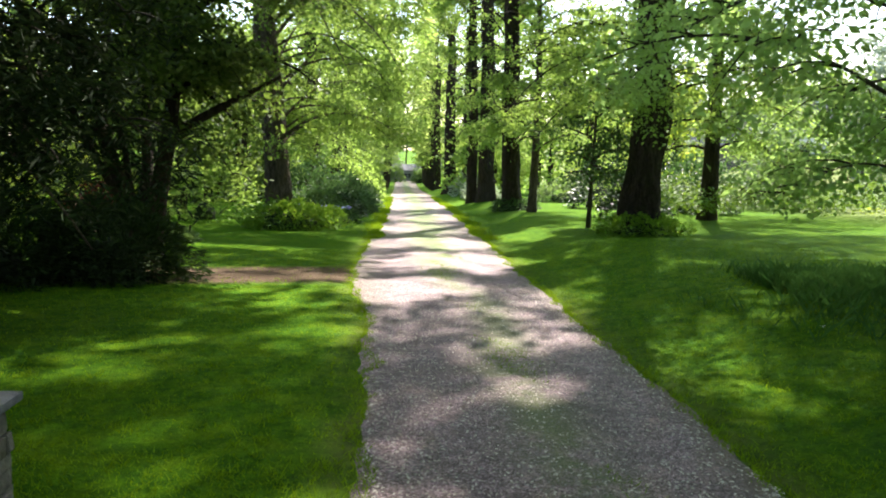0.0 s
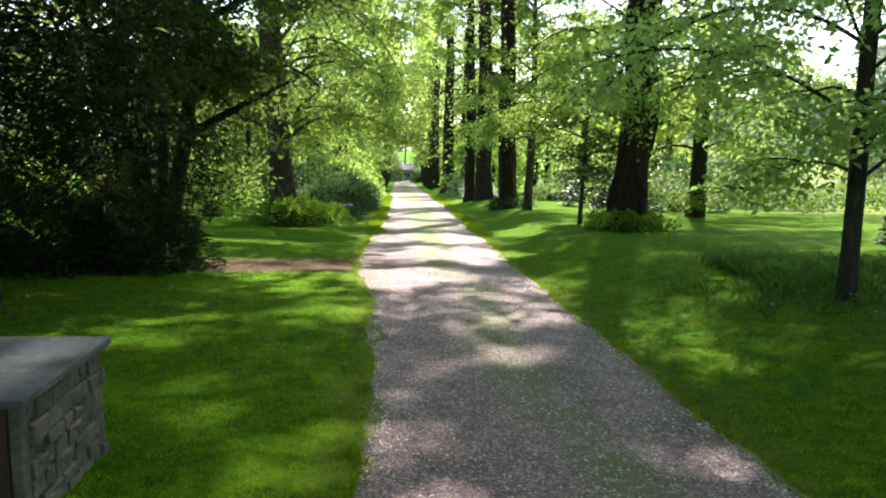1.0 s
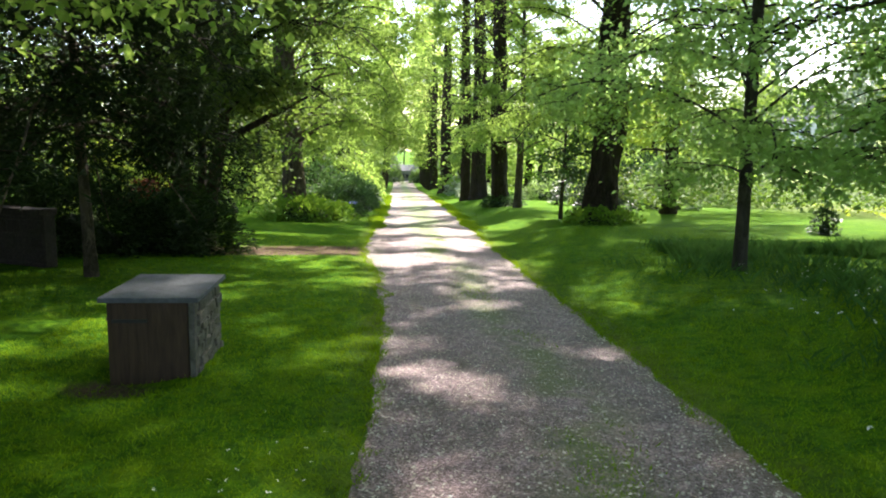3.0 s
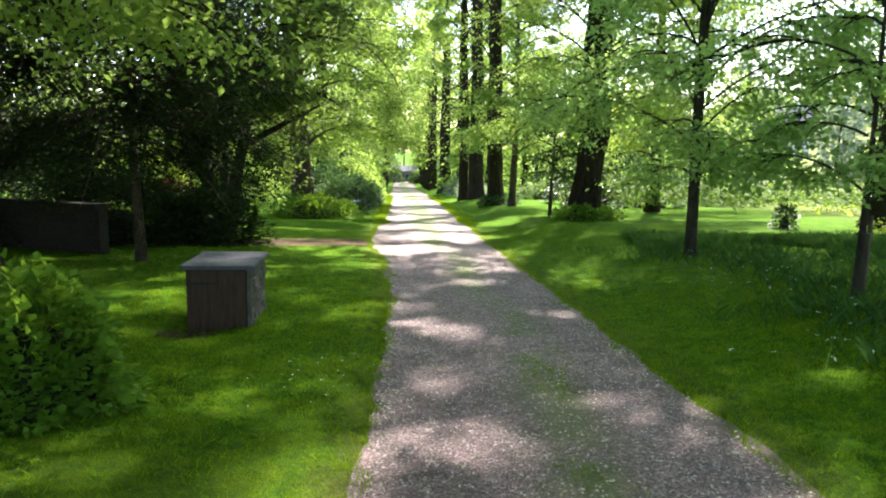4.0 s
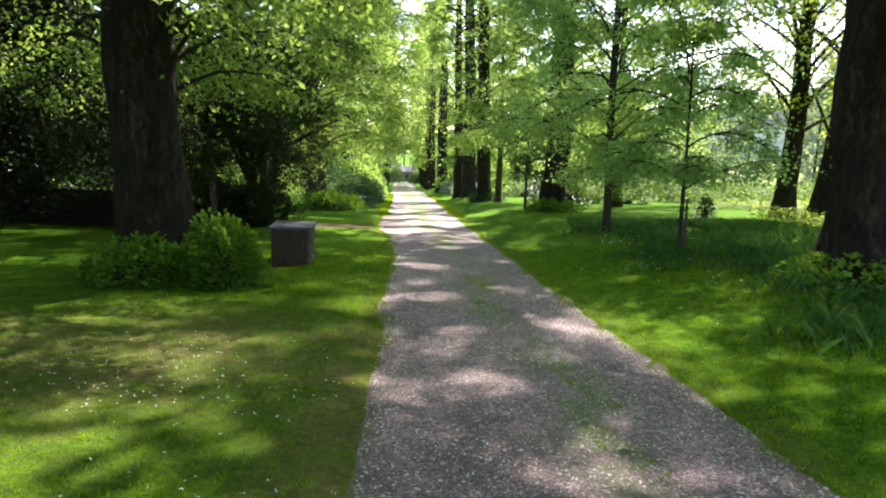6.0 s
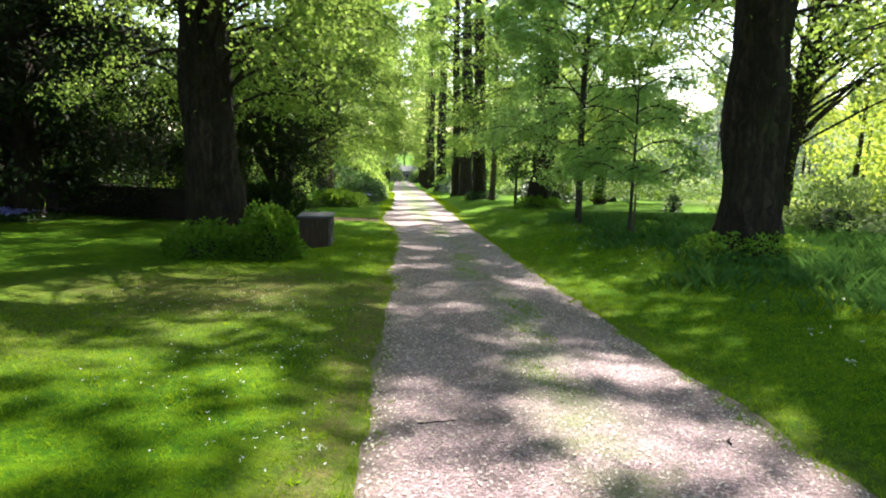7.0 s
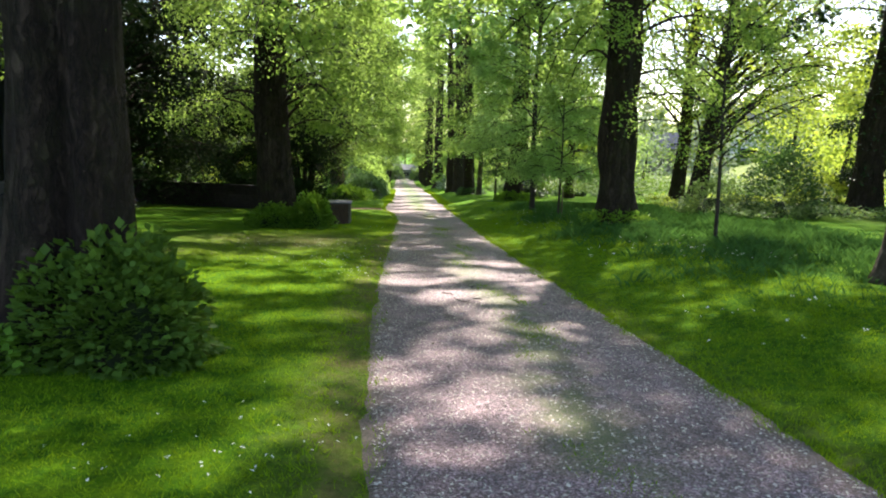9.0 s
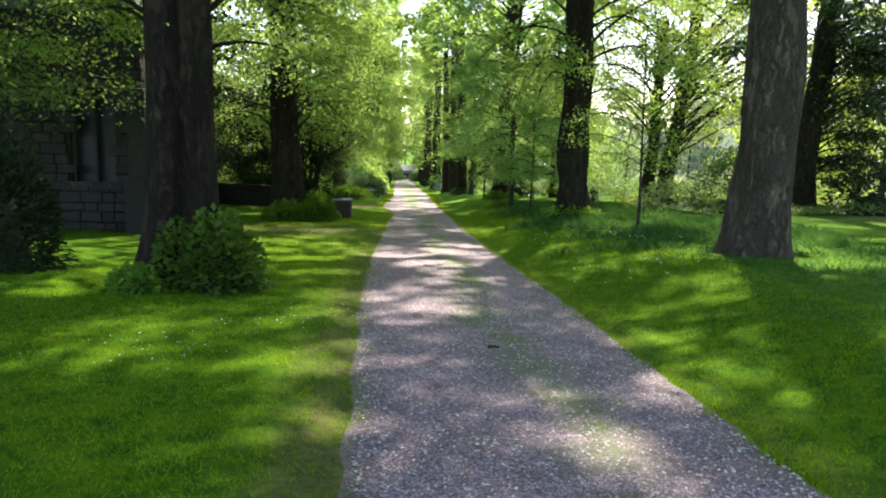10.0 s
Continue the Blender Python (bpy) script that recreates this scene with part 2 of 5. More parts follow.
def plain_material(name, color, rough=0.7, vary=0.25, scale=3.0):
    n = Nodes(name)
    g = n.noise(scale, 5, 0.7)
    col = n.ramp(g, (0.3, tuple(c * (1 - vary) for c in color)), (0.7, color))
    return n.done(col, rough, n.bump(g, 0.2, 0.01))


PLASTER_WHITE = plain_material("white lime plaster", (0.75, 0.74, 0.7))
PLASTER_GREY = plain_material("pale grey plaster", (0.2, 0.21, 0.23))
ROOF_SLATE = plain_material("slate roof", (0.1, 0.105, 0.12), 0.95)
WINDOW_DARK = plain_material("dark window glass", (0.02, 0.022, 0.028), 0.45, 0.1)
METAL_DARK = plain_material("dark iron", (0.03, 0.03, 0.03), 0.5)
CORE = plain_material("painted inner shade", (0.028, 0.045, 0.014), 1.0, 0.6, 14)
PEBBLE = stone_material("pebble", (0.06, 0.054, 0.05), (0.42, 0.4, 0.38), (0.25, 0.235, 0.22))
FLAKE = leaf_material("fallen bud scale", (0.3, 0.265, 0.225), (0.72, 0.66, 0.58), (0.2, 0.17, 0.13), 0.1, 0.9, 0.1)

# ---- helpers for shapes ----


def smooth(a, b, v):
    t = np.clip((v - a) / (b - a), 0, 1)
    return t * t * (3 - 2 * t)


LEFT_EDGE = ((-60, 4.5), (-26, 1.38), (-23.5, 1.1), (-19, 0.66), (-13, 0.2), (-7, -0.08), (-4, -0.18), (-2, -0.36), (1, -0.47), (4.5, -0.6), (8, -0.92), (10.5, -1.2), (12.5, -1.6), (14, -1.9), (17, -2.15), (28, -2.75), (50, -4.1), (90, -6.7), (160, -11.0))
RIGHT_EDGE = ((-60, 6.7), (-26, 4.52), (-17, 3.88), (-9.5, 3.28), (-4, 2.9), (0.7, 2.62), (7, 2.3), (13, 1.97), (20, 1.65), (28, 1.45), (50, 0.5), (90, -1.9), (160, -6.5))


def edge_l(y):
    return np.interp(y, *zip(*LEFT_EDGE))


def edge_r(y):
    return np.interp(y, *zip(*RIGHT_EDGE))


def worn_zone(x, y):
    """Thin dry grass before the trunk on the left lawn."""
    return np.exp(-((x + 2.6) / 2.9) ** 2 - ((y + 5.6) / 2.5) ** 2) * 1.25 + 0.85 * np.exp(-((edge_l(y) - x - 0.1) / 0.2) ** 2) * (1 - smooth(-6, -2, y))


def along(y):
    """Height of the drive: a steady slope that levels out at both ends."""
    y = np.asarray(y, float)
    d = np.where(y < 110, y, 110 + 25 * np.tanh((y - 110) / 25))
    d = np.where(d > -45, d, -45 + 15 * np.tanh((d + 45) / 15))
    return -0.1 - 0.047 * d


def land(x, y):
    """Height of the ground."""
    x, y = np.asarray(x, float), np.asarray(y, float)
    r = x - edge_r(y)
    l = edge_l(y) - x
    z = along(y) + 0.42 * smooth(0.1, 3.3, r) + 0.012 * np.clip(r - 3, 0, 30)
    z = z + 0.03 * smooth(0.0, 0.35, l) + 0.03 * smooth(0, 0.35, r) + 0.12 * smooth(2, 9, l)
    hill = np.clip(x - 42, 0, 260)
    z = z + 0.16 * hill * smooth(0, 50, hill)
    # hollow before the housing's door, shaped to fit its base in the camera's view
    z = z - 0.15 * np.exp(-((x + 3.0) / 0.6) ** 2 - ((y - 2.3) / 0.5) ** 2)
    z = z + 0.014 * np.sin(x * 0.9 + 1) * np.sin(y * 0.7) * smooth(0.3, 2, np.maximum(l, r))
    return z


def drive_z(x, y):
    """Height of the drive's surface, with its camber and wheel ruts."""
    l, r = edge_l(y) - 0.07, edge_r(y) + 0.07
    u = (x - l) / (r - l)
    e = np.minimum(u, 1 - u)
    z = along(y) + 0.03 * smooth(0, 0.4, e) - 0.05 * (1 - smooth(0, 0.04, e))
    return z - 0.018 * (np.exp(-((u - 0.24) / 0.09) ** 2) + np.exp(-((u - 0.76) / 0.09) ** 2))


def ground_z(x, y):
    return float(land(x, y))


def raw_mesh(name, verts, faces):
    """A mesh from numpy arrays; faces all have the same count of corners."""
    me = bpy.data.meshes.new(name)
    n, k = faces.shape
    me.vertices.add(len(verts))
    me.vertices.foreach_set("co", np.ascontiguousarray(verts, np.float32).ravel())
    me.loops.add(n * k)
    me.loops.foreach_set("vertex_index", np.ascontiguousarray(faces, np.int32).ravel())
    me.polygons.add(n)
    me.polygons.foreach_set("loop_start", np.arange(0, n * k, k, dtype=np.int32))
    me.update(calc_edges=True)
    return me


def part(name, data, material, parent=None, label=""):
    """Links a mesh or bmesh as one object, under a thing or a part."""
    if isinstance(data, bmesh.types.BMesh):
        me = bpy.data.meshes.new(name)
        data.to_mesh(me)
        data.free()
        data = me
    if material and not data.materials:
        data.materials.append(material)
    ob = new(name, data)
    if parent:
        ob.parent = parent
    if label:
        ob["label"] = label
    return ob


def stuff_part(name, data, material, parent=None, label=""):
    """A part made of countless small pieces."""
    return tagged(part(name, data, material, parent, label), kind="stuff")


def thing(name, x, y, label, category, group="", z=None, turn=0.0):
    """An empty at the base of a thing."""
    ob = new(name)
    ob.empty_display_size = 0.2
    ob.matrix_basis = pose(x, y, ground_z(x, y) if z is None else z, 0, 0, turn)
    return tagged(ob, label, category, group)


def leaf_mesh(name, P, size, rng, flat=0.95, droop=0.55, slim=0.38, spread=0.4, D=None):
    """Many folded leaves at the points P."""
    n = len(P)
    a = rng.uniform(0, 2 * np.pi, n)
    d = np.stack([np.cos(a), np.sin(a), rng.normal(-droop, spread, n)], 1)
    if D is not None:
        d = D + 0.55 * d
    d /= np.linalg.norm(d, axis=1)[:, None]
    up = np.stack([rng.normal(0, flat, n), rng.normal(0, flat, n), np.ones(n)], 1)
    s = np.cross(d, up)
    s /= np.linalg.norm(s, axis=1)[:, None] + 1e-9
    nn = np.cross(s, d)
    L = (size * rng.uniform(0.65, 1.3, n))[:, None]
    v = np.empty((n, 4, 3))
    v[:, 0] = P
    v[:, 1] = P + 0.5 * L * d + slim * L * s + 0.09 * L * nn
    v[:, 2] = P + L * d - 0.08 * L * nn
    v[:, 3] = P + 0.5 * L * d - slim * L * s + 0.09 * L * nn
    i = 4 * np.arange(n)[:, None]
    f = np.concatenate([i + np.array([0, 1, 2]), i + np.array([0, 2, 3])], 1).reshape(-1, 3)
    return raw_mesh(name, v.reshape(-1, 3), f)


def tubes_mesh(name, lines, sides=6):
    """Tapered tubes along lines of (points (n, 3), radii (n))."""
    V, F, base = [], [], 0
    ang = np.linspace(0, 2 * np.pi, sides, endpoint=False)
    for pts, rad in lines:
        pts, rad = np.asarray(pts, float), np.asarray(rad, float)
        tan = np.gradient(pts, axis=0)
        tan /= np.linalg.norm(tan, axis=1)[:, None] + 1e-9
        ref = np.where(np.abs(tan[:, 2:3]) > 0.9, np.array([[1.0, 0, 0]]), np.array([[0, 0, 1.0]]))
        u = np.cross(tan, ref)
        u /= np.linalg.norm(u, axis=1)[:, None] + 1e-9
        w = np.cross(tan, u)
        ring = pts[:, None] + rad[:, None, None] * (np.cos(ang)[None, :, None] * u[:, None] + np.sin(ang)[None, :, None] * w[:, None])
        V.append(ring.reshape(-1, 3))
        m = len(pts)
        r, c = np.meshgrid(np.arange(m - 1), np.arange(sides), indexing="ij")
        c2 = (c + 1) % sides
        F.append(np.stack([r * sides + c, r * sides + c2, (r + 1) * sides + c2, (r + 1) * sides + c], -1).reshape(-1, 4) + base)
        base += m * sides
    return raw_mesh(name, np.concatenate(V), np.concatenate(F))


def trunk_mesh(name, r, height, lean, flare=0.45, lobes=5, seed=0, sides=44, top=0.55, burr=0.05, sink=0.3, flute=0.0):
    """A trunk with root flare, swellings and an uneven outline."""
    rng = np.random.default_rng(seed)
    zs = np.concatenate([np.linspace(-sink, 1.5, 16), np.linspace(1.7, height, max(8, int(height / 0.45)))])
    ang = np.linspace(0, 2 * np.pi, sides, endpoint=False)
    ph = rng.uniform(0, 6.28, 6)
    Z, A = np.meshgrid(zs, ang, indexing="ij")
    zp = np.clip(Z, 0, None)
    fl = flare * np.exp(-zp / 0.55) * (1 + 0.45 * np.cos(lobes * A + ph[0]) + 0.25 * np.cos((lobes + 2) * A + ph[1]))
    taper = 1 - (1 - top) * np.clip(Z / height, 0, 1) ** 1.2
    rough = burr * (np.sin(3 * A + 1.3 * Z + ph[2]) + 0.8 * np.sin(5 * A - 0.9 * Z + ph[3]) + 0.9 * np.sin(2 * A + 2.2 * Z + ph[4]) * np.exp(-((Z - 2.2) ** 2) / 3))
    rough += rng.normal(0, 0.008, Z.shape) + 0.012 * np.sin(17 * A + 1.5 * np.sin(0.8 * Z + ph[3]) + ph[4]) + 0.01 * np.sin(13 * A - 1.2 * np.sin(1.3 * Z) + ph[2]) + 0.4 * burr * np.sin(9 * A + 2.1 * np.sin(1.1 * Z) + ph[1]) * np.sin(0.9 * Z + ph[0])
    groove = np.exp(-((A - 4.98 - 0.06 * np.sin(0.9 * Z)) / 0.26) ** 2) + 0.7 * np.exp(-((A - 1.6) / 0.4) ** 2) + 0.35 * np.exp(-((A - 5.75) / 0.2) ** 2)
    R = r * (taper + fl + rough - flute * groove)
    cx = lean[0] * zp + 0.05 * np.sin(0.5 * zp + ph[5])
    cy = lean[1] * zp + 0.05 * np.sin(0.45 * zp + ph[2])
    v = np.stack([cx + R * np.cos(A), cy + R * np.sin(A), Z], -1).reshape(-1, 3)
    m = len(zs)
    i, c = np.meshgrid(np.arange(m - 1), np.arange(sides), indexing="ij")
    c2 = (c + 1) % sides
    f = np.stack([i * sides + c, i * sides + c2, (i + 1) * sides + c2, (i + 1) * sides + c], -1).reshape(-1, 4)
    return raw_mesh(name, v, f)


def limb_line(start, az, length, rise, sag, rng, n=9, r0=0.1, r1=0.015):
    """A bough: rises, arches over and sags to its tip."""
    t = np.linspace(0, 1, n)
    h = length * t
    z = length * (rise * t - sag * t * t)
    az = az + np.cumsum(rng.normal(0, 0.07, n))
    step = np.diff(h, prepend=0)
    p = np.stack([start[0] + np.cumsum(step * np.cos(az)), start[1] + np.cumsum(step * np.sin(az)), start[2] + z + np.cumsum(rng.normal(0, 0.02 * length / n, n))], 1)
    return p, r0 * (1 - t) ** 0.8 + r1


def clear_of_drive(P, gap=1.25):
    """Which points lie outside the open gap over the drive; the crowns meet above it."""
    mid = 0.5 * (edge_l(P[:, 1]) + edge_r(P[:, 1]))
    up = P[:, 2] - along(P[:, 1])
    far = smooth(75, 105, P[:, 1])
    shut = smooth(7.5, 10.5, up) * (1 - smooth(24, 36, P[:, 1])) + smooth(6.0, 10.0, up) * far
    near = 0.9 * (1 - smooth(-2, 12, P[:, 1]))
    half = (gap + near + 0.04 * np.clip(up - 4, 0, 30)) * (1 - shut) - 2 * shut + 0.35 * np.sin(P[:, 1] * 1.3) + 0.25 * np.sin(P[:, 1] * 3.1 + P[:, 2])
    return np.abs(P[:, 0] - mid) > half


# sun patches set on the ground, cut through the leaves along the sun: x, y, half widths, openness
SUN_PATCHES_FAR = ((-0.7, 13.1, 1.3, 1.5, 1.0), (0.4, 17.6, 1.9, 2.0, 0.95), (-0.5, 22.6, 2.1, 1.9, 0.95), (-0.9, 29.0, 2.2, 3.0, 0.9), (-1.2, 38.0, 2.3, 5.0, 0.8), (-2.0, 52.0, 2.6, 7.0, 0.8), (-3.6, 75.0, 3.2, 14.0, 0.7), (2.7, 24.0, 0.8, 2.2, 0.8), (6.5, 46.0, 3.5, 3.0, 0.8), (-2.5, 11.2, 1.3, 0.36, 0.85), (-1.6, 9.2, 0.8, 0.55, 0.7), (-6.0, 20.0, 2.0, 0.7, 0.5))
SUN_PATCHES_MID = ((-3.2, 6.7, 0.4, 0.3, 0.6), (-1.2, 3.4, 0.45, 0.35, 0.85), (0.8, 6.6, 0.6, 0.5, 0.55), (0.3, 2.4, 0.6, 0.5, 0.65), (2.0, 3.8, 0.4, 0.4, 0.5), (0.4, -1.8, 0.8, 0.4, 0.7), (2.3, -3.7, 0.6, 0.8, 0.35), (-0.6, -2.5, 0.45, 0.9, 0.75), (3.8, -0.3, 0.5, 0.4, 0.6), (3.3, -5.3, 0.5, 1.6, 0.35), (-3.4, -4.3, 0.7, 0.3, 0.7), (-5.8, -7.0, 1.7, 0.45, 0.6), (3.0, 6.2, 0.4, 0.8, 0.5), (3.0, 10.6, 0.5, 0.5, 0.5))
SUN_PATCHES_NEAR = ((2.3, -10.0, 0.8, 0.7, 1.0), (2.4, -11.8, 0.8, 0.7, 1.0), (1.0, -13.0, 0.9, 0.6, 0.85), (1.8, -14.6, 0.9, 0.7, 0.9), (-2.8, -10.5, 0.9, 0.5, 0.5), (-2.6, -13.0, 1.0, 0.6, 0.5), (-2.0, -9.0, 0.7, 0.4, 0.5), (-1.1, -14.1, 0.9, 0.6, 0.5), (4.2, -11.5, 0.3, 2.2, 0.4), (2.2, -16.6, 0.8, 0.6, 0.8), (1.8, -20.2, 0.6, 0.5, 0.5), (0.5, -23.2, 0.6, 0.5, 0.8), (1.0, -25.2, 0.4, 0.4, 0.7), (-3.9, -19.8, 0.6, 0.4, 0.8), (-3.9, -17.7, 0.5, 0.4, 0.7), (9.0, -17.4, 0.8, 0.8, 0.7), (4.6, -22.0, 0.6, 0.5, 0.6), (3.3, -25.6, 0.6, 0.5, 0.5), (-0.6, -16.4, 0.8, 0.5, 0.5), (-2.2, -15.9, 0.7, 0.5, 0.5))


def off_sun_patches(P):
    """Which leaves stay: those whose shadow misses the sun patches set above."""
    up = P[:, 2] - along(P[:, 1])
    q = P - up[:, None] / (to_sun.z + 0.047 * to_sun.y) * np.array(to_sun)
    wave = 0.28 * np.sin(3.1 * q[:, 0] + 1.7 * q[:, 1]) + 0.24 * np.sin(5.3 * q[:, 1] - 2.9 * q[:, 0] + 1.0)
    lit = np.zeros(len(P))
    for gx, gy, rx, ry, k in SUN_PATCHES_FAR + SUN_PATCHES_MID + SUN_PATCHES_NEAR:
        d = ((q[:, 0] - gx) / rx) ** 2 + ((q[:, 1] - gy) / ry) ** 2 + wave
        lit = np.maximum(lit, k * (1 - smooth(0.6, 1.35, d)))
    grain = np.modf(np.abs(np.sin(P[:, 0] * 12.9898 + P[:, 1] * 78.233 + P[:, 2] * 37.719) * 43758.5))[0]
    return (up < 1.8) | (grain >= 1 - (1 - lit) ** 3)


def trim(lines, x, y, z, gap):
    """Cuts boughs back where they would reach into the gap over the drive."""
    kept = []
    for p, r in lines:
        ok = clear_of_drive(p + np.array([x, y, z]), gap)
        n = len(p) if ok.all() else int(np.argmin(ok))
        if n >= 3:
            r = r.copy()[:n]
            if n < len(p):
                r *= np.linspace(1, 0.2, n)
            kept.append((p[:n], r))
    return kept


def grow(x, y, z0, lean, low, high, count, reach, r, rng, subs=6, leaves=60, rise=(0.45, 1.1), sag=(0.5, 1.1), around=None, r_limb=0.06):
    """Boughs with side shoots; returns lines for limbs and twigs, and leaf points."""
    limbs, twigs, pts = [], [], []
    for i in range(count):
        f = (i + rng.uniform(0, 1)) / count
        z = low + (high - low) * f
        az = 2.4 * i + rng.normal(0, 0.25) if around is None else around[0] + (around[1] - around[0]) * ((0.618 * i + rng.normal(0, 0.06)) % 1.0)
        L = reach * rng.uniform(0.6, 1.2) * (0.82 + 0.3 * math.sin(3.0 * f) - 0.35 * f ** 3)
        s = np.array([lean[0] * z + 0.5 * r * np.cos(az), lean[1] * z + 0.5 * r * np.sin(az), z])
        p, rad = limb_line(s, az, L, rng.uniform(*rise) + 0.45 * f * f, rng.uniform(*sag), rng, r0=r_limb * rng.uniform(0.6, 1.1), r1=0.012)
        limbs.append((p, rad))
        for k in range(subs):
            t = rng.uniform(0.25, 1.0)
            j = t * (len(p) - 1)
            q = p[int(j)] + (p[min(int(j) + 1, len(p) - 1)] - p[int(j)]) * (j - int(j))
            sz = az + rng.choice([-1, 1]) * rng.uniform(0.3, 1.2)
            sl = L * rng.uniform(0.25, 0.5) * (1.15 - 0.5 * t)
            p2, rad2 = limb_line(q, sz, sl, rng.uniform(0.0, 0.35), rng.uniform(0.2, 0.7), rng, n=5, r0=0.014, r1=0.004)
            twigs.append((p2, rad2))
            m = max(3, int(leaves * rng.uniform(0.6, 1.4)))
            u = rng.uniform(0.1, 1.05, m) * 4
            iu = np.clip(u.astype(int), 0, 3)
            c = p2[iu] + (p2[iu + 1] - p2[iu]) * (u - iu)[:, None]
            w = 0.16 + 0.13 * sl
            pts.append(c + np.stack([rng.normal(0, w, m), rng.normal(0, w, m), rng.normal(-0.1, 0.55 * w, m)], 1))
    P = np.concatenate(pts)
    return limbs, twigs, P


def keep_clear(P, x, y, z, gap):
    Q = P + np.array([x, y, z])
    # leaves that would shade a chosen sun patch are dropped too
    return P[clear_of_drive(Q, gap) & off_sun_patches(Q)]


def big_tree(x, y, r, height, label, lean=(0, 0), seed=1, low=2.6, reach=5.0, fine=26, leaves=70, size=0.1, slim=0.29, subs=8, coarse=56, coarse_size=0.36, material=None, leafmat=None, flare=0.4, lobes=5, gap=1.25, epic=120, name="lime_tree", group="avenue trees", high=9.0, around=None, coarse_low=None, coarse_leaves=38, wide=1.35, r_limb=0.05, burr=0.06, floor=0.0, sides=20, flute=0.0, rise=(0.45, 1.1), sag=(0.5, 1.1)):
    """A tall avenue tree: trunk, low leafy boughs, upper crown."""
    rng = np.random.default_rng(seed)
    t = thing(name, x, y, label, "tree", group)
    z0 = t.matrix_basis.translation.z
    part("trunk", trunk_mesh("trunk", r, height * 0.8, lean, flare, lobes, seed, sides=sides, burr=burr, flute=flute), material or BARK_DARK, t)
    limbs, twigs, P = grow(x, y, z0, lean, low, high, fine, reach, r, rng, leaves=leaves, around=around, subs=subs, r_limb=r_limb, rise=rise, sag=sag)
    if epic:
        # leafy shoots close to the trunk
        z = rng.uniform(low * 0.7, high, epic)
        a = rng.uniform(0, 6.28, epic)
        rr = r * rng.uniform(0.95, 1.7, epic)
        c = rng.normal(0, 0.25, (epic, 3))
        P = np.concatenate([P, np.stack([lean[0] * z + rr * np.cos(a), lean[1] * z + rr * np.sin(a), z], 1) + c * 0.6])
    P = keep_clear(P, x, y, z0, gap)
    P = P[P[:, 2] > floor + 0.35 * np.sin(P[:, 0] * 2.3) * np.sin(P[:, 1] * 1.9)]
    limbs, twigs = trim(limbs, x, y, z0, gap), trim(twigs, x, y, z0, gap)
    twigs = [w for w in twigs if w[0][:, 2].min() > floor - 0.2]
    # boughs end where they would sink under the leaves
    limbs = [(p[:k], r[:k] * np.linspace(1, 0.3, k)) if k < len(p) else (p, r) for p, r in limbs for k in [int(np.argmax(p[:, 2] < floor + 0.2)) if (p[:, 2] < floor + 0.2).any() else len(p)] if k >= 3]
    for line in limbs:
        part("limb", tubes_mesh("limb", [line], 6), material or BARK_DARK, t)
    stuff_part("twig_wood", tubes_mesh("twig_wood", twigs, 3), TWIG, t)
    stuff_part("low_foliage", leaf_mesh("low_foliage", P, size, rng, slim=slim), leafmat or LEAF_LIME, t)
    # upper crown: mostly out of view on near trees, sized for its shade
    l2, t2, P2 = grow(x, y, z0, lean, coarse_low or high * 0.85, height, coarse, reach * wide, r, rng, subs=5, leaves=coarse_leaves, rise=(0.4, 0.9), sag=(0.2, 0.6), r_limb=0.05)
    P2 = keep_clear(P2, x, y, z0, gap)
    stuff_part("crown_wood", tubes_mesh("crown_wood", l2, 4), material or BARK_DARK, t)
    stuff_part("crown", leaf_mesh("crown", P2, coarse_size, rng, flat=0.8, slim=slim), leafmat or LEAF_LIME, t)
    return t


def lump(rx, ry, h, rng, seg=14, rings=7, rough=0.18):
    """An uneven dome, a dark filler coloured as the shade inside a bush."""
    bm = bmesh.new()
    bmesh.ops.create_uvsphere(bm, u_segments=seg, v_segments=rings * 2, radius=1.0)
    off = Vector(rng.uniform(0, 50, 3))
    for v in bm.verts:
        k = 1 + rough * noise.noise(v.co * 2.2 + off)
        v.co = Vector((v.co.x * rx * k, v.co.y * ry * k, max(v.co.z * h * k, -0.12)))
    return bm


def bush(x, y, rx, ry, h, n, size, label, material=None, seed=1, name="bush", category="bush", group="", core=0.68, flat=0.6, z=None, droop=0.2, slim=0.4):
    """A bush: many leaves in a rough dome over a dark filler lump."""
    rng = np.random.default_rng(seed)
    t = thing(name, x, y, label, category, group, z=z)
    # solid dark lump stands in for the shade among the leaves
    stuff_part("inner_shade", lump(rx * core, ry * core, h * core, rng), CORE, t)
    a = rng.uniform(0, 6.283, n)
    c = rng.uniform(-0.05, 1, n)
    s = np.sqrt(np.clip(1 - c * c, 0, 1))
    d = np.stack([s * np.cos(a), s * np.sin(a), c], 1)
    off = rng.uniform(0, 40)
    lob = 1 + 0.12 * np.sin(4 * a + off) * s + 0.1 * np.sin(7 * a + 3 * c + off) + 0.08 * np.sin(11 * c + 5 * a)
    k = lob * (0.7 + 0.36 * rng.random(n) ** 0.6)
    P = d * k[:, None] * np.array([rx, ry, h])
    stuff_part("foliage", leaf_mesh("foliage", P, size, rng, flat=flat, droop=droop, slim=slim, D=d * 0.9), material or LEAF_BUSH, t)
    return t


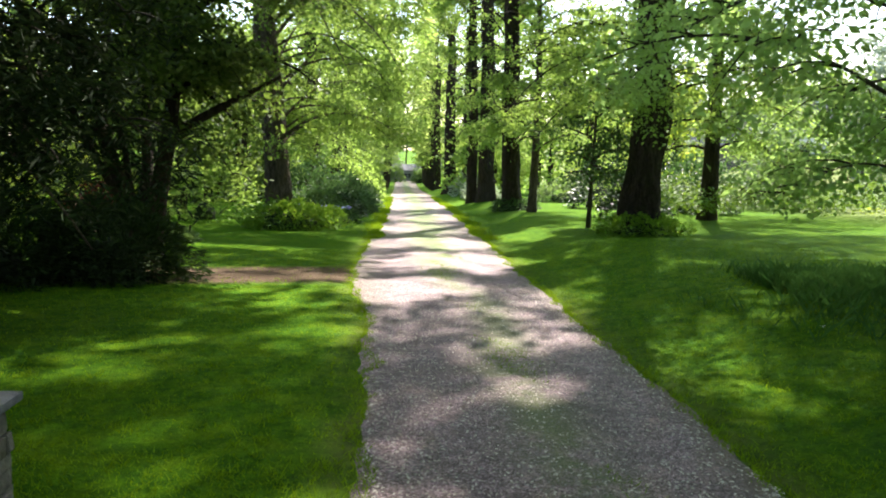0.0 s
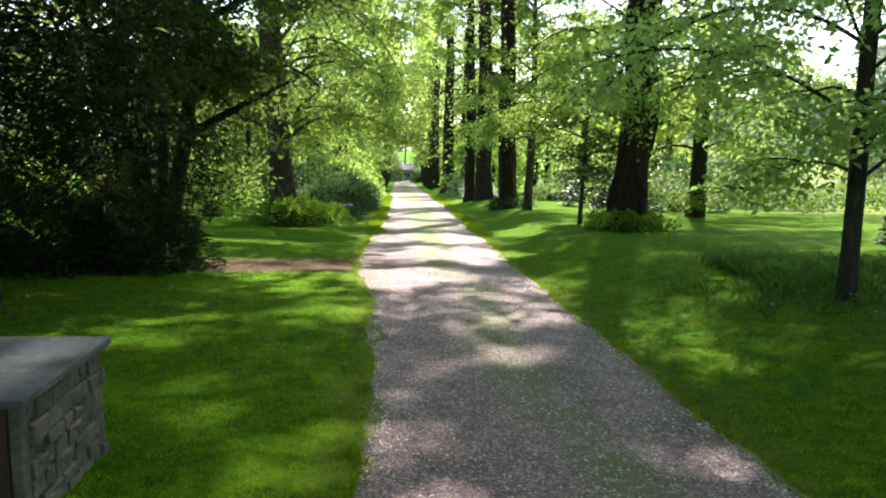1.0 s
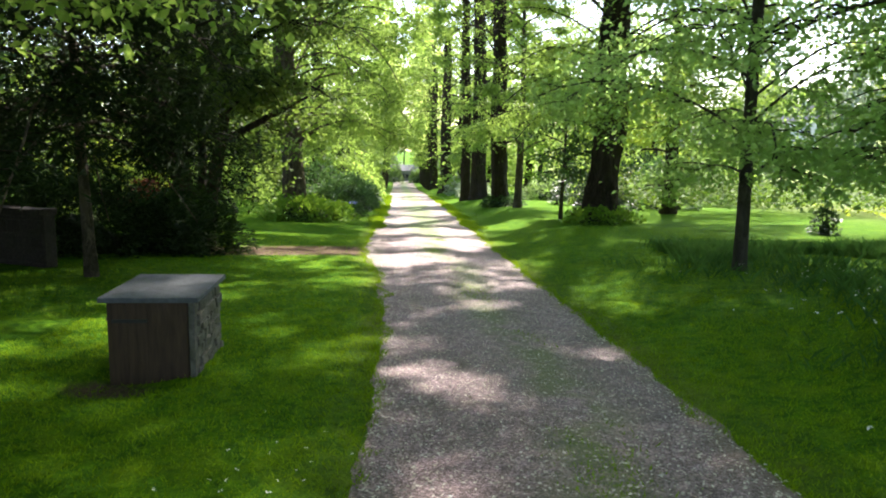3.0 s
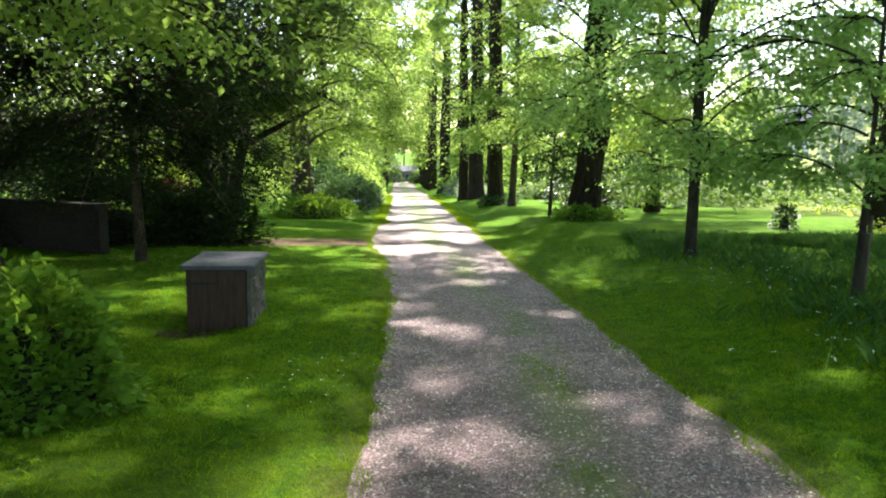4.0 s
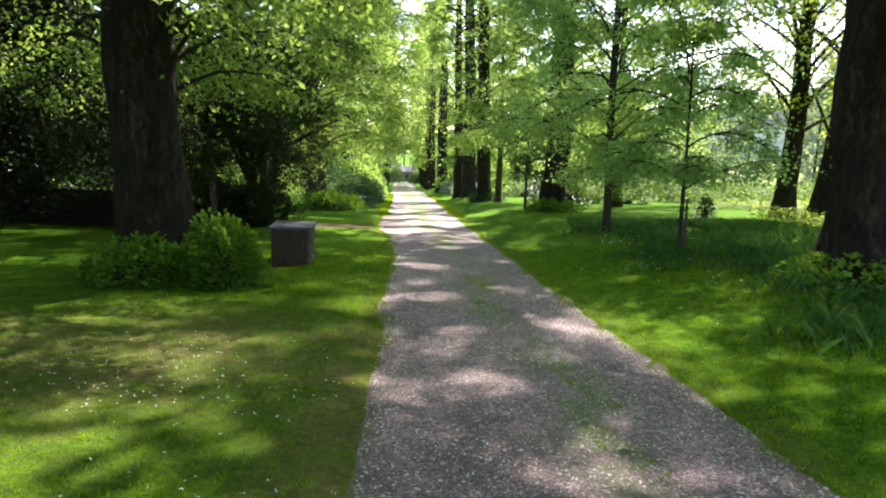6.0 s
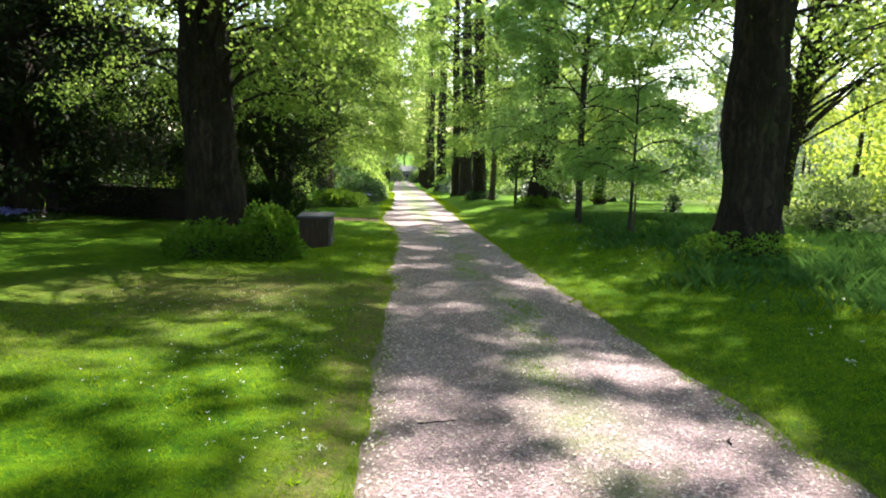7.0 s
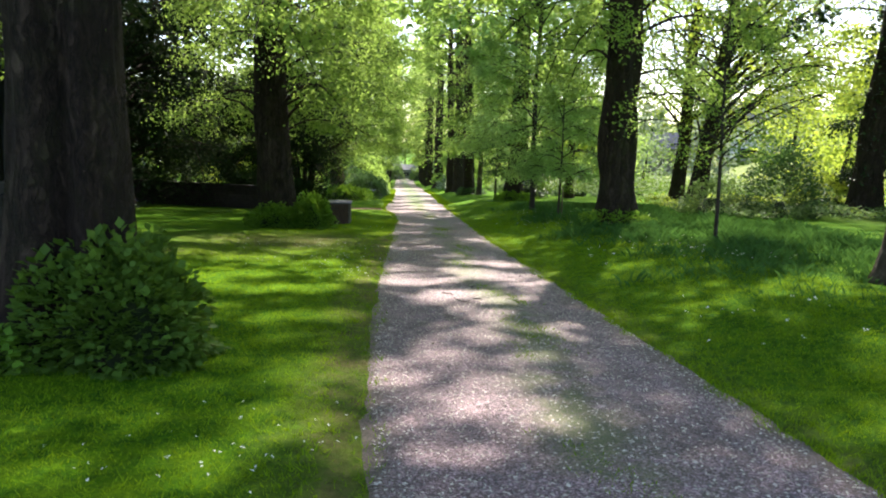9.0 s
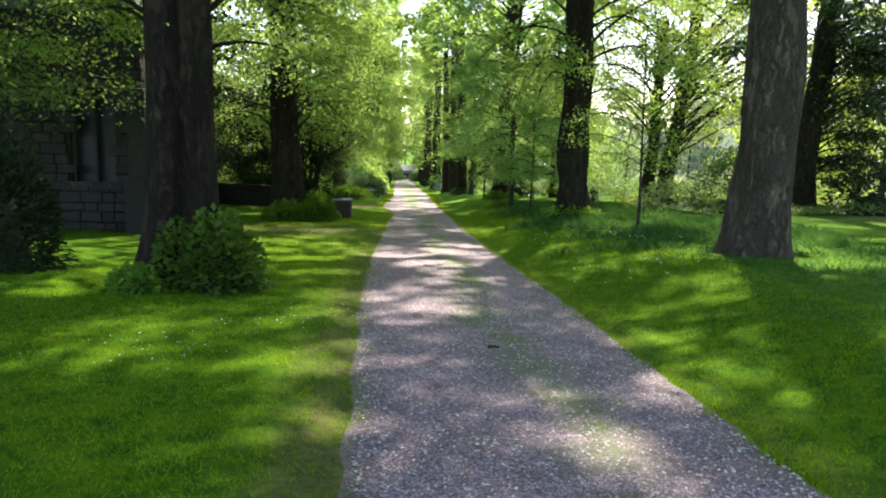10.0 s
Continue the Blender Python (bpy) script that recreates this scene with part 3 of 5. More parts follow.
# ---- ground and drive ----
def ground():
    xs = np.unique(np.concatenate([np.linspace(-400, -60, 18), np.linspace(-60, -14, 40), np.linspace(-14, 14, 81), np.linspace(14, 60, 40), np.linspace(60, 420, 40)]))
    ys = np.unique(np.concatenate([np.linspace(-160, -45, 14), np.linspace(-45, 60, 150), np.linspace(0.5, 4.5, 21), np.linspace(60, 180, 60), np.linspace(180, 900, 24)]))
    X, Y = np.meshgrid(xs, ys)
    Z = land(X, Y)
    inside = np.minimum(X - edge_l(Y), edge_r(Y) - X)
    Z = Z - 0.09 * smooth(0.05, 0.4, inside)
    v = np.stack([X, Y, Z], -1).reshape(-1, 3)
    m, k = X.shape
    i, c = np.meshgrid(np.arange(m - 1), np.arange(k - 1), indexing="ij")
    f = np.stack([i * k + c, i * k + c + 1, (i + 1) * k + c + 1, (i + 1) * k + c], -1).reshape(-1, 4)
    me = raw_mesh("ground", v, f)
    near = np.minimum(np.abs(X - edge_l(Y)), np.abs(X - edge_r(Y)))
    left = edge_l(Y) - X
    worn = worn_zone(X, Y) + 0.75 * np.exp(-near / 0.16) + 0.5 * np.exp(-((X + 4.5) / 3) ** 2 - ((Y + 9.5) / 1.2) ** 2)
    worn = worn + 0.6 * np.exp(-((left - 0.2) / 0.35) ** 2) * smooth(-3, -7, Y)
    track = np.exp(-((Y - 15.0 - 0.2 * (X + 2)) / 1.35) ** 2) * smooth(-10, -6, X) * (1 - smooth(0, 0.5, -left)) + 0.8 * np.exp(-((X + 3.05) / 0.55) ** 2 - ((Y - 2.3) / 0.35) ** 2)
    for key, val in (("worn", np.clip(worn, 0, 1)), ("bare", np.clip(track, 0, 1)), ("meadow", smooth(15, 24, X + 0.3 * Y * (Y < 0)) * smooth(-14, 0, Y))):
        me.attributes.new(key, "FLOAT", "POINT").data.foreach_set("value", np.ascontiguousarray(val, np.float32).ravel())
    ob = part("ground", me, LAWN)
    tagged(ob, "mown lawn of bright green grass on a gentle slope", "lawn", kind="structure")


def drive():
    rng = np.random.default_rng(5)
    ys = np.concatenate([np.arange(-60, 40, 0.25), np.arange(40, 165, 0.8)])
    k = 25
    u = np.linspace(0, 1, k)
    j = rng.normal(0, 0.022, (len(ys), 2))
    wob, wob_r = (np.interp(ys, np.arange(-61, 170, 0.7), rng.normal(0, 0.045, 330)) for _ in range(2))
    L = edge_l(ys) - 0.07 + j[:, 0] + wob
    R = edge_r(ys) + 0.07 + j[:, 1] + wob_r
    X = L[:, None] + (R - L)[:, None] * u
    Y = np.repeat(ys[:, None], k, 1)
    e = np.minimum(u, 1 - u)
    Z = along(Y) + 0.03 * smooth(0, 0.4, e)[None] - 0.05 * (1 - smooth(0, 0.04, e))[None]
    ruts = -0.018 * (np.exp(-((u - 0.24) / 0.09) ** 2) + np.exp(-((u - 0.76) / 0.09) ** 2))
    Z = Z + ruts[None] + rng.normal(0, 0.003, Z.shape)
    v = np.stack([X, Y, Z], -1).reshape(-1, 3)
    m = len(ys)
    i, c = np.meshgrid(np.arange(m - 1), np.arange(k - 1), indexing="ij")
    f = np.stack([i * k + c, i * k + c + 1, (i + 1) * k + c + 1, (i + 1) * k + c], -1).reshape(-1, 4)
    me = raw_mesh("drive", v, f)
    far = smooth(13, 26, Y)
    moss = np.exp(-((u[None] - 0.56 + 0.05 * far - 0.05 * np.sin(Y * 0.7)) / (0.1 + 0.1 * far)) ** 2) * (0.8 + 0.6 * far) + far * np.exp(-e[None] / 0.1) + 0.9 * np.exp(-e[None] / 0.03)
    at = me.attributes.new("moss", "FLOAT", "POINT")
    at.data.foreach_set("value", np.ascontiguousarray(moss, np.float32).ravel())
    soil = smooth(10, 12, Y) * (1 - smooth(16, 19, Y)) * (1 - smooth(0.05, 0.28, u))[None] + 0.7 * (1 - smooth(0.0, 0.13, u))[None] * (1 - smooth(-6, -2, Y)) + 0.75 * smooth(0.84, 0.97, u)[None]
    at = me.attributes.new("soil", "FLOAT", "POINT")
    at.data.foreach_set("value", np.ascontiguousarray(soil, np.float32).ravel())
    tagged(part("drive", me, GRAVEL), "grey gravel drive with a mossy crown", "drive", kind="structure")


ground()
drive()

# ---- avenue trees ----
big_tree(6.15, 22.4, 0.56, 27, "old lime tree with dark bark and a skirt of ivy", (0.03, 0), 11, burr=0.1, low=3.2, reach=5.2, fine=30, leaves=165, size=0.122, gap=1.0, wide=1.85, coarse=96, coarse_size=0.5, coarse_leaves=34, sides=44, floor=2.7, epic=80, coarse_low=10.5, r_limb=0.035)
big_tree(6.9, -2.6, 0.57, 22, "old lime tree with a thick dark swollen trunk", (0.01, 0), 12, burr=0.1, low=4.6, reach=5.0, size=0.12, high=10, epic=120, fine=24, leaves=110, coarse=40, coarse_size=0.48, coarse_leaves=34, sides=44, floor=3.0, coarse_low=10.5)
big_tree(8.6, -15.3, 0.58, 22, "old lime tree with rough grey brown bark", (0.0, 0), 13, low=6.0, reach=5.0, high=11, material=BARK_GREY, epic=0, fine=14, flare=0.28, wide=1.9, coarse=84, coarse_size=0.48, coarse_leaves=38, sides=44, floor=4.5, coarse_low=10.5)
big_tree(-4.36, -0.5, 0.59, 21, "old lime tree leaning slightly with leafy shoots on its bark", (-0.05, 0), 14, low=3.0, around=(-1.5, 2.6), reach=5.6, fine=40, leaves=120, size=0.122, epic=130, sides=44, floor=2.9, flute=0.16, flare=0.6, coarse=40, coarse_size=0.48, coarse_leaves=30, coarse_low=10.5, wide=1.65)
big_tree(-2.4, -18.5, 0.55, 21, "old lime tree with a fluted dark trunk", (0.03, 0), 15, low=3.7, reach=4.6, fine=26, leaves=100, epic=60, high=8, around=(0.3, 3.6), sides=44, floor=3.2, flute=0.42, flare=0.65, burr=0.03, material=BARK_TWIN, coarse=54, coarse_size=0.48, coarse_leaves=36, coarse_low=10.5, wide=1.8)
big_tree(-6.6, 28.5, 0.5, 22, "avenue lime tree with greyish bark in a ring of bushes", (-0.05, 0), 16, low=2.8, reach=6.4, fine=46, leaves=150, size=0.145, material=BARK_GREY, high=13, sides=32, floor=2.9, gap=0.35, epic=220, around=(-1.1, 2.2), coarse=30, coarse_size=0.42)
big_tree(3.75, 39.5, 0.5, 24, "tall dark avenue lime tree", (-0.03, 0), 17, low=3.4, reach=4.2, size=0.15, high=15, fine=30, leaves=110, epic=220, gap=0.7, coarse=30, coarse_size=0.42)
big_tree(3.2, 53, 0.62, 24, "tall avenue lime tree with a thick trunk", (-0.02, 0), 18, low=4.0, reach=4.3, size=0.18, high=17, fine=28, leaves=100, gap=0.7, coarse=30, coarse_size=0.45)
big_tree(2.2, 54.5, 0.4, 24, "tall avenue lime tree close beside its neighbour", (-0.02, 0), 19, low=3.6, reach=4.0, size=0.18, high=17, fine=28, leaves=100, gap=0.7, coarse=30, coarse_size=0.45)
seed = 20
for px, py, pr in ((0.6, 84, 0.7), (2.6, 86, 0.5), (-1.2, 112, 0.6), (-9.2, 50, 0.5), (-11.0, 74, 0.55), (-13.2, 98, 0.5), (-15.0, 126, 0.5), (-1.5, 138, 0.6)):
    big_tree(px, py, pr, 24, "tall avenue lime tree in fresh leaf", (0, 0), seed, low=2.6, reach=6.2, size=0.25, leaves=56, high=18, fine=26, gap=0.8, coarse=20, coarse_size=0.5)
    seed += 1

# out of view; added to shade the lawn right of the drive
big_tree(15.8, -18.5, 0.5, 21, "unseen lime tree added off the drive for shade", (0, 0), 29, low=6, reach=4.5, fine=14, high=11, epic=0, wide=1.3, coarse=44, coarse_size=0.48, coarse_leaves=32, coarse_low=10.5)

# ---- young trees on the lawn ----


def young_tree(x, y, r, height, label, seed, low, reach, count, leaves, size, leafmat, staked=False, lean=(0, 0), rise=(0.25, 0.7), sag=(0.2, 0.6), subs=6, bark=None, name="young_tree", high=None, r_limb=0.03, gap=1.9, slim=0.36):
    """A slender tree with tiered leafy branches, perhaps tied to a stake."""
    rng = np.random.default_rng(seed)
    t = thing(name, x, y, label, "tree", "young trees")
    z0 = t.matrix_basis.translation.z
    part("trunk", trunk_mesh("trunk", r, height, lean, 0.25, 3, seed, 12, 0.3, 0.03, 0.15), bark or BARK_THIN, t)
    limbs, twigs, P = grow(x, y, z0, lean, low, high or height, count, reach, r, rng, subs=subs, leaves=leaves, rise=rise, sag=sag, r_limb=r_limb)
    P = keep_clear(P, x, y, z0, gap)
    limbs, twigs = trim(limbs, x, y, z0, gap), trim(twigs, x, y, z0, gap)
    for line in limbs:
        part("limb", tubes_mesh("limb", [line], 6), bark or BARK_THIN, t)
    stuff_part("twig_wood", tubes_mesh("twig_wood", twigs, 3), TWIG, t)
    stuff_part("crown", leaf_mesh("crown", P, size, rng, flat=0.8, droop=0.4, slim=slim), leafmat, t)
    if staked:
        s = part("stake", tubes_mesh("stake", [([(0.14, 0.03, -0.3), (0.14, 0.03, 0.6), (0.145, 0.03, 1.15), (0.145, 0.03, 1.17)], [0.032, 0.032, 0.03, 0.002])], 10), STAKE, t, "sawn wooden tree stake")
        part("tie", tubes_mesh("tie", [([(-0.06, 0, 0.9), (0.05, -0.06, 0.91), (0.19, 0.03, 0.92), (0.05, 0.08, 0.91), (-0.06, 0, 0.9)], [0.014] * 5)], 6), METAL_DARK, s, "black rubber tree tie")
    return t


# tall wide top lies out of view, added to shade the lawn
big_tree(5.62, 8.5, 0.115, 18, "young tree with layers of soft green leaves", (0.01, 0), 41, low=1.5, reach=3.9, fine=27, subs=11, leaves=100, size=0.118, leafmat=LEAF_MAPLE, material=BARK_THIN, flare=0.2, lobes=3, epic=0, high=7, coarse=40, coarse_size=0.4, coarse_low=7.0, coarse_leaves=24, wide=1.6, r_limb=0.02, burr=0.03, gap=1.5, floor=1.4, name="young_tree", group="young trees")
young_tree(6.03, 3.0, 0.05, 4.8, "staked sapling with spreading green leaves", 42, 1.2, 2.0, 17, 50, 0.1, LEAF_MAPLE, True, subs=9, rise=(0.3, 0.9), sag=(0.3, 0.8), r_limb=0.012)
young_tree(7.85, -8.7, 0.045, 5.2, "thin sapling with a small open head on the rough grass", 43, 1.7, 1.7, 22, 34, 0.085, LEAF_LIME, False, rise=(0.4, 1.0), sag=(0.2, 0.6), subs=6, r_limb=0.011)
young_tree(5.1, 24.8, 0.08, 4.8, "small dark leaved tree on a thin stem", 44, 1.6, 1.6, 20, 40, 0.12, LEAF_SHRUB)
young_tree(4.6, 36.6, 0.22, 13, "slender tree with a pale trunk beside the drive", 45, 3.0, 3.2, 30, 60, 0.17, LEAF_LIME, bark=BARK_GREY, r_limb=0.06, rise=(0.4, 1.0), sag=(0.4, 1.0))
young_tree(11.2, 30.3, 0.36, 13, "tree with long low branches at the lawn edge", 46, 2.6, 6.0, 30, 95, 0.15, LEAF_LIME, bark=BARK_DARK, r_limb=0.06, subs=8, rise=(0.3, 0.9), sag=(0.4, 1.0))
young_tree(-6.4, 8.75, 0.11, 6.5, "small weeping conifer on a bare grey stem", 47, 2.5, 2.8, 40, 120, 0.19, LEAF_YEW, bark=BARK_GREY, rise=(0.2, 0.6), sag=(0.5, 1.0), name="conifer", slim=0.09)

# multi-stemmed tree on the left lawn


def many_stemmed(x, y, label, stems, seed, leafmat, size, leaves, reach, bark=None, name="multi_stemmed_tree"):
    rng = np.random.default_rng(seed)
    t = thing(name, x, y, label, "tree")
    z0 = t.matrix_basis.translation.z
    allP, alltw = [], []
    for (az, spread, r, h) in stems:
        s = np.linspace(0, 1, 12)
        c, w = math.cos(radians(az)), math.sin(radians(az))
        out = spread * np.clip((h * s - 1.25) / (h - 1.25), 0, 1) ** 0.85
        p = np.stack([c * (0.12 + out), w * (0.12 + out), -0.2 + (h + 0.2) * s], 1) + np.cumsum(rng.normal(0, 0.03, (12, 3)), 0)
        part("stem", tubes_mesh("stem", [(p, r * (1 - 0.75 * s) + 0.25 * r * np.exp(-s * 9))], 10), bark or BARK_DARK, t)
        if az == stems[1][0]:
            # a low bough that swings out towards the drive
            q, rad = limb_line(p[4], radians(-8), 2.4, 0.55, 0.0, rng, n=8, r0=0.085, r1=0.03)
            part("bough", tubes_mesh("bough", [(q, rad)], 8), bark or BARK_DARK, t)
        for i in range(10):
            j = int(rng.integers(5, 12))
            l, tw, P = grow(0, 0, 0, (0, 0), 0, 0.01, 1, reach * rng.uniform(0.6, 1.1), 0.02, rng, subs=6, leaves=leaves, r_limb=r * 0.35)
            l = [(a + p[j], b) for a, b in l]
            alltw += l + [(a + p[j], b) for a, b in tw]
            allP.append(P + p[j])
    stuff_part("twig_wood", tubes_mesh("twig_wood", alltw, 5), TWIG, t)
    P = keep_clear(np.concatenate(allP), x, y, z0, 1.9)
    stuff_part("crown", leaf_mesh("crown", P, size, rng), leafmat, t)
    return t


many_stemmed(-6.55, 15.5, "dark tree forking low into several curving stems", ((182, 2.1, 0.2, 8), (8, 1.1, 0.22, 8.5), (100, 1.6, 0.15, 9), (215, 2.6, 0.1, 7), (160, 1.0, 0.09, 7)), 51, LEAF_WOOD_SHADED, 0.13, 70, 3.2)

# limbs with ivy beyond the rough grass, on the open side
big_tree(15.8, 18.6, 0.42, 15, "slender tree with a bowed trunk in bright leaf", (0.05, 0), 52, low=3.5, reach=5.0, fine=24, leaves=42, r_limb=0.07, rise=(0.7, 1.3), sag=(0.1, 0.4), size=0.15, leafmat=LEAF_SUNNY, coarse=12, coarse_size=0.26, high=10, epic=250, group="meadow trees", name="meadow_tree")
big_tree(15.9, 15.4, 0.5, 16, "tree with ivied rising limbs in bright leaf", (0.12, 0), 53, low=2.6, reach=7.5, fine=36, leaves=42, r_limb=0.085, around=(-1.1, 1.3), rise=(0.55, 1.05), sag=(0.05, 0.35), size=0.15, leafmat=LEAF_SUNNY, coarse=34, coarse_size=0.28, coarse_low=6.0, high=10, epic=700, group="meadow trees", name="meadow_tree")
# height and upper crown extended out of view to shade the drive
big_tree(20.0, 6.0, 0.6, 25, "dark evergreen tree standing over bushes", (0.06, 0), 54, low=1.2, reach=4.0, fine=46, leaves=60, size=0.17, leafmat=LEAF_DARK, coarse=28, coarse_leaves=44, high=9, epic=600, wide=1.4, group="meadow trees", name="evergreen_tree", around=(-1.3, 1.3))
# stands beyond the view; added so the bank falls into shade
big_tree(20.8, -6.0, 0.5, 24, "unseen evergreen tree added to shade the bank", (0.0, 0), 62, low=3, reach=3.6, fine=16, leaves=60, size=0.17, leafmat=LEAF_DARK, coarse=44, coarse_leaves=42, wide=1.7, high=9, epic=0, group="meadow trees", name="evergreen_tree")
big_tree(33, 20, 0.45, 15, "tree in bright fresh leaf on the meadow", (0.0, 0), 55, low=2.5, reach=6.0, fine=30, leaves=45, size=0.22, leafmat=LEAF_SUNNY, coarse=46, coarse_low=5.0, high=9, group="meadow trees", name="meadow_tree")

# yew with a dark spreading crown
big_tree(-13.6, 7.8, 0.42, 13, "dark old yew with a low spreading crown", (0.0, 0), 57, low=2.0, reach=5.5, fine=44, leaves=70, size=0.19, leafmat=LEAF_YEW, slim=0.24, coarse=46, coarse_size=0.4, high=7, epic=0, group="yews", name="yew_tree")
big_tree(-17.5, 13.5, 0.4, 14, "dark yew behind the low wall", (0.0, 0), 58, low=1.5, reach=5.5, fine=40, leaves=60, size=0.29, leafmat=LEAF_YEW, slim=0.24, coarse=40, coarse_size=0.45, high=8, epic=0, group="yews", name="yew_tree")
big_tree(-13.5, -4.5, 0.35, 12, "dark yew beside the stone building", (0.0, 0), 60, low=2.2, reach=4.5, fine=30, leaves=60, size=0.2, leafmat=LEAF_YEW, slim=0.24, coarse=40, coarse_size=0.4, high=7, epic=0, group="yews", name="yew_tree")
# trunk placed outside the camera's view so that only boughs reach in
big_tree(-9.2, -15.4, 0.34, 18, "tree beside the stone building, its trunk kept out of view", (0.0, 0), 61, low=2.7, reach=5.0, fine=30, leaves=100, size=0.11, coarse=70, coarse_leaves=50, high=8, epic=120, group="avenue trees", leafmat=LEAF_WOOD_SHADED)

# ---- bushes round the trunks ----
bush(-3.12, -1.05, 0.66, 0.66, 1.05, 6000, 0.088, "rounded bush of fresh green basal shoots", seed=71, group="basal bushes", name="basal_bush")
bush(-4.35, -1.25, 0.92, 0.55, 0.7, 3800, 0.1, "low bush of green basal shoots at a trunk foot", seed=72, group="basal bushes", name="basal_bush")
bush(-1.8, -18.75, 0.88, 0.66, 1.1, 6200, 0.1, "dense rounded bush of green leaves at a trunk foot", LEAF_SHOOT, seed=73, group="basal bushes", name="basal_bush")
bush(-2.75, -19.3, 0.4, 0.3, 0.35, 700, 0.1, "low shoots and weeds at a trunk foot", seed=74, group="basal bushes", name="basal_bush")
bush(6.15, 22.1, 1.3, 1.25, 0.6, 3400, 0.11, "skirt of ivy and shoots round a trunk", LEAF_BUSH, seed=75, group="basal bushes", name="basal_bush", core=0.6)
bush(6.95, -2.9, 1.2, 1.1, 0.5, 2200, 0.1, "low ring of yellow green weeds round a trunk", LEAF_BUSH, seed=76, group="basal bushes", name="basal_bush", core=0.5)
bush(-6.0, 27.5, 1.7, 1.2, 1.0, 3600, 0.13, "low spreading green bush at the foot of a trunk", seed=77, group="basal bushes", name="basal_bush")
bush(-4.7, 28.6, 0.8, 0.8, 0.8, 1500, 0.12, "low green bush beside the drive", seed=78, group="basal bushes", name="basal_bush")
bush(3.9, 39.3, 1.3, 1.2, 0.6, 1400, 0.14, "low weeds at the foot of a dark trunk", LEAF_SHRUB, seed=79, group="basal bushes", name="basal_bush")

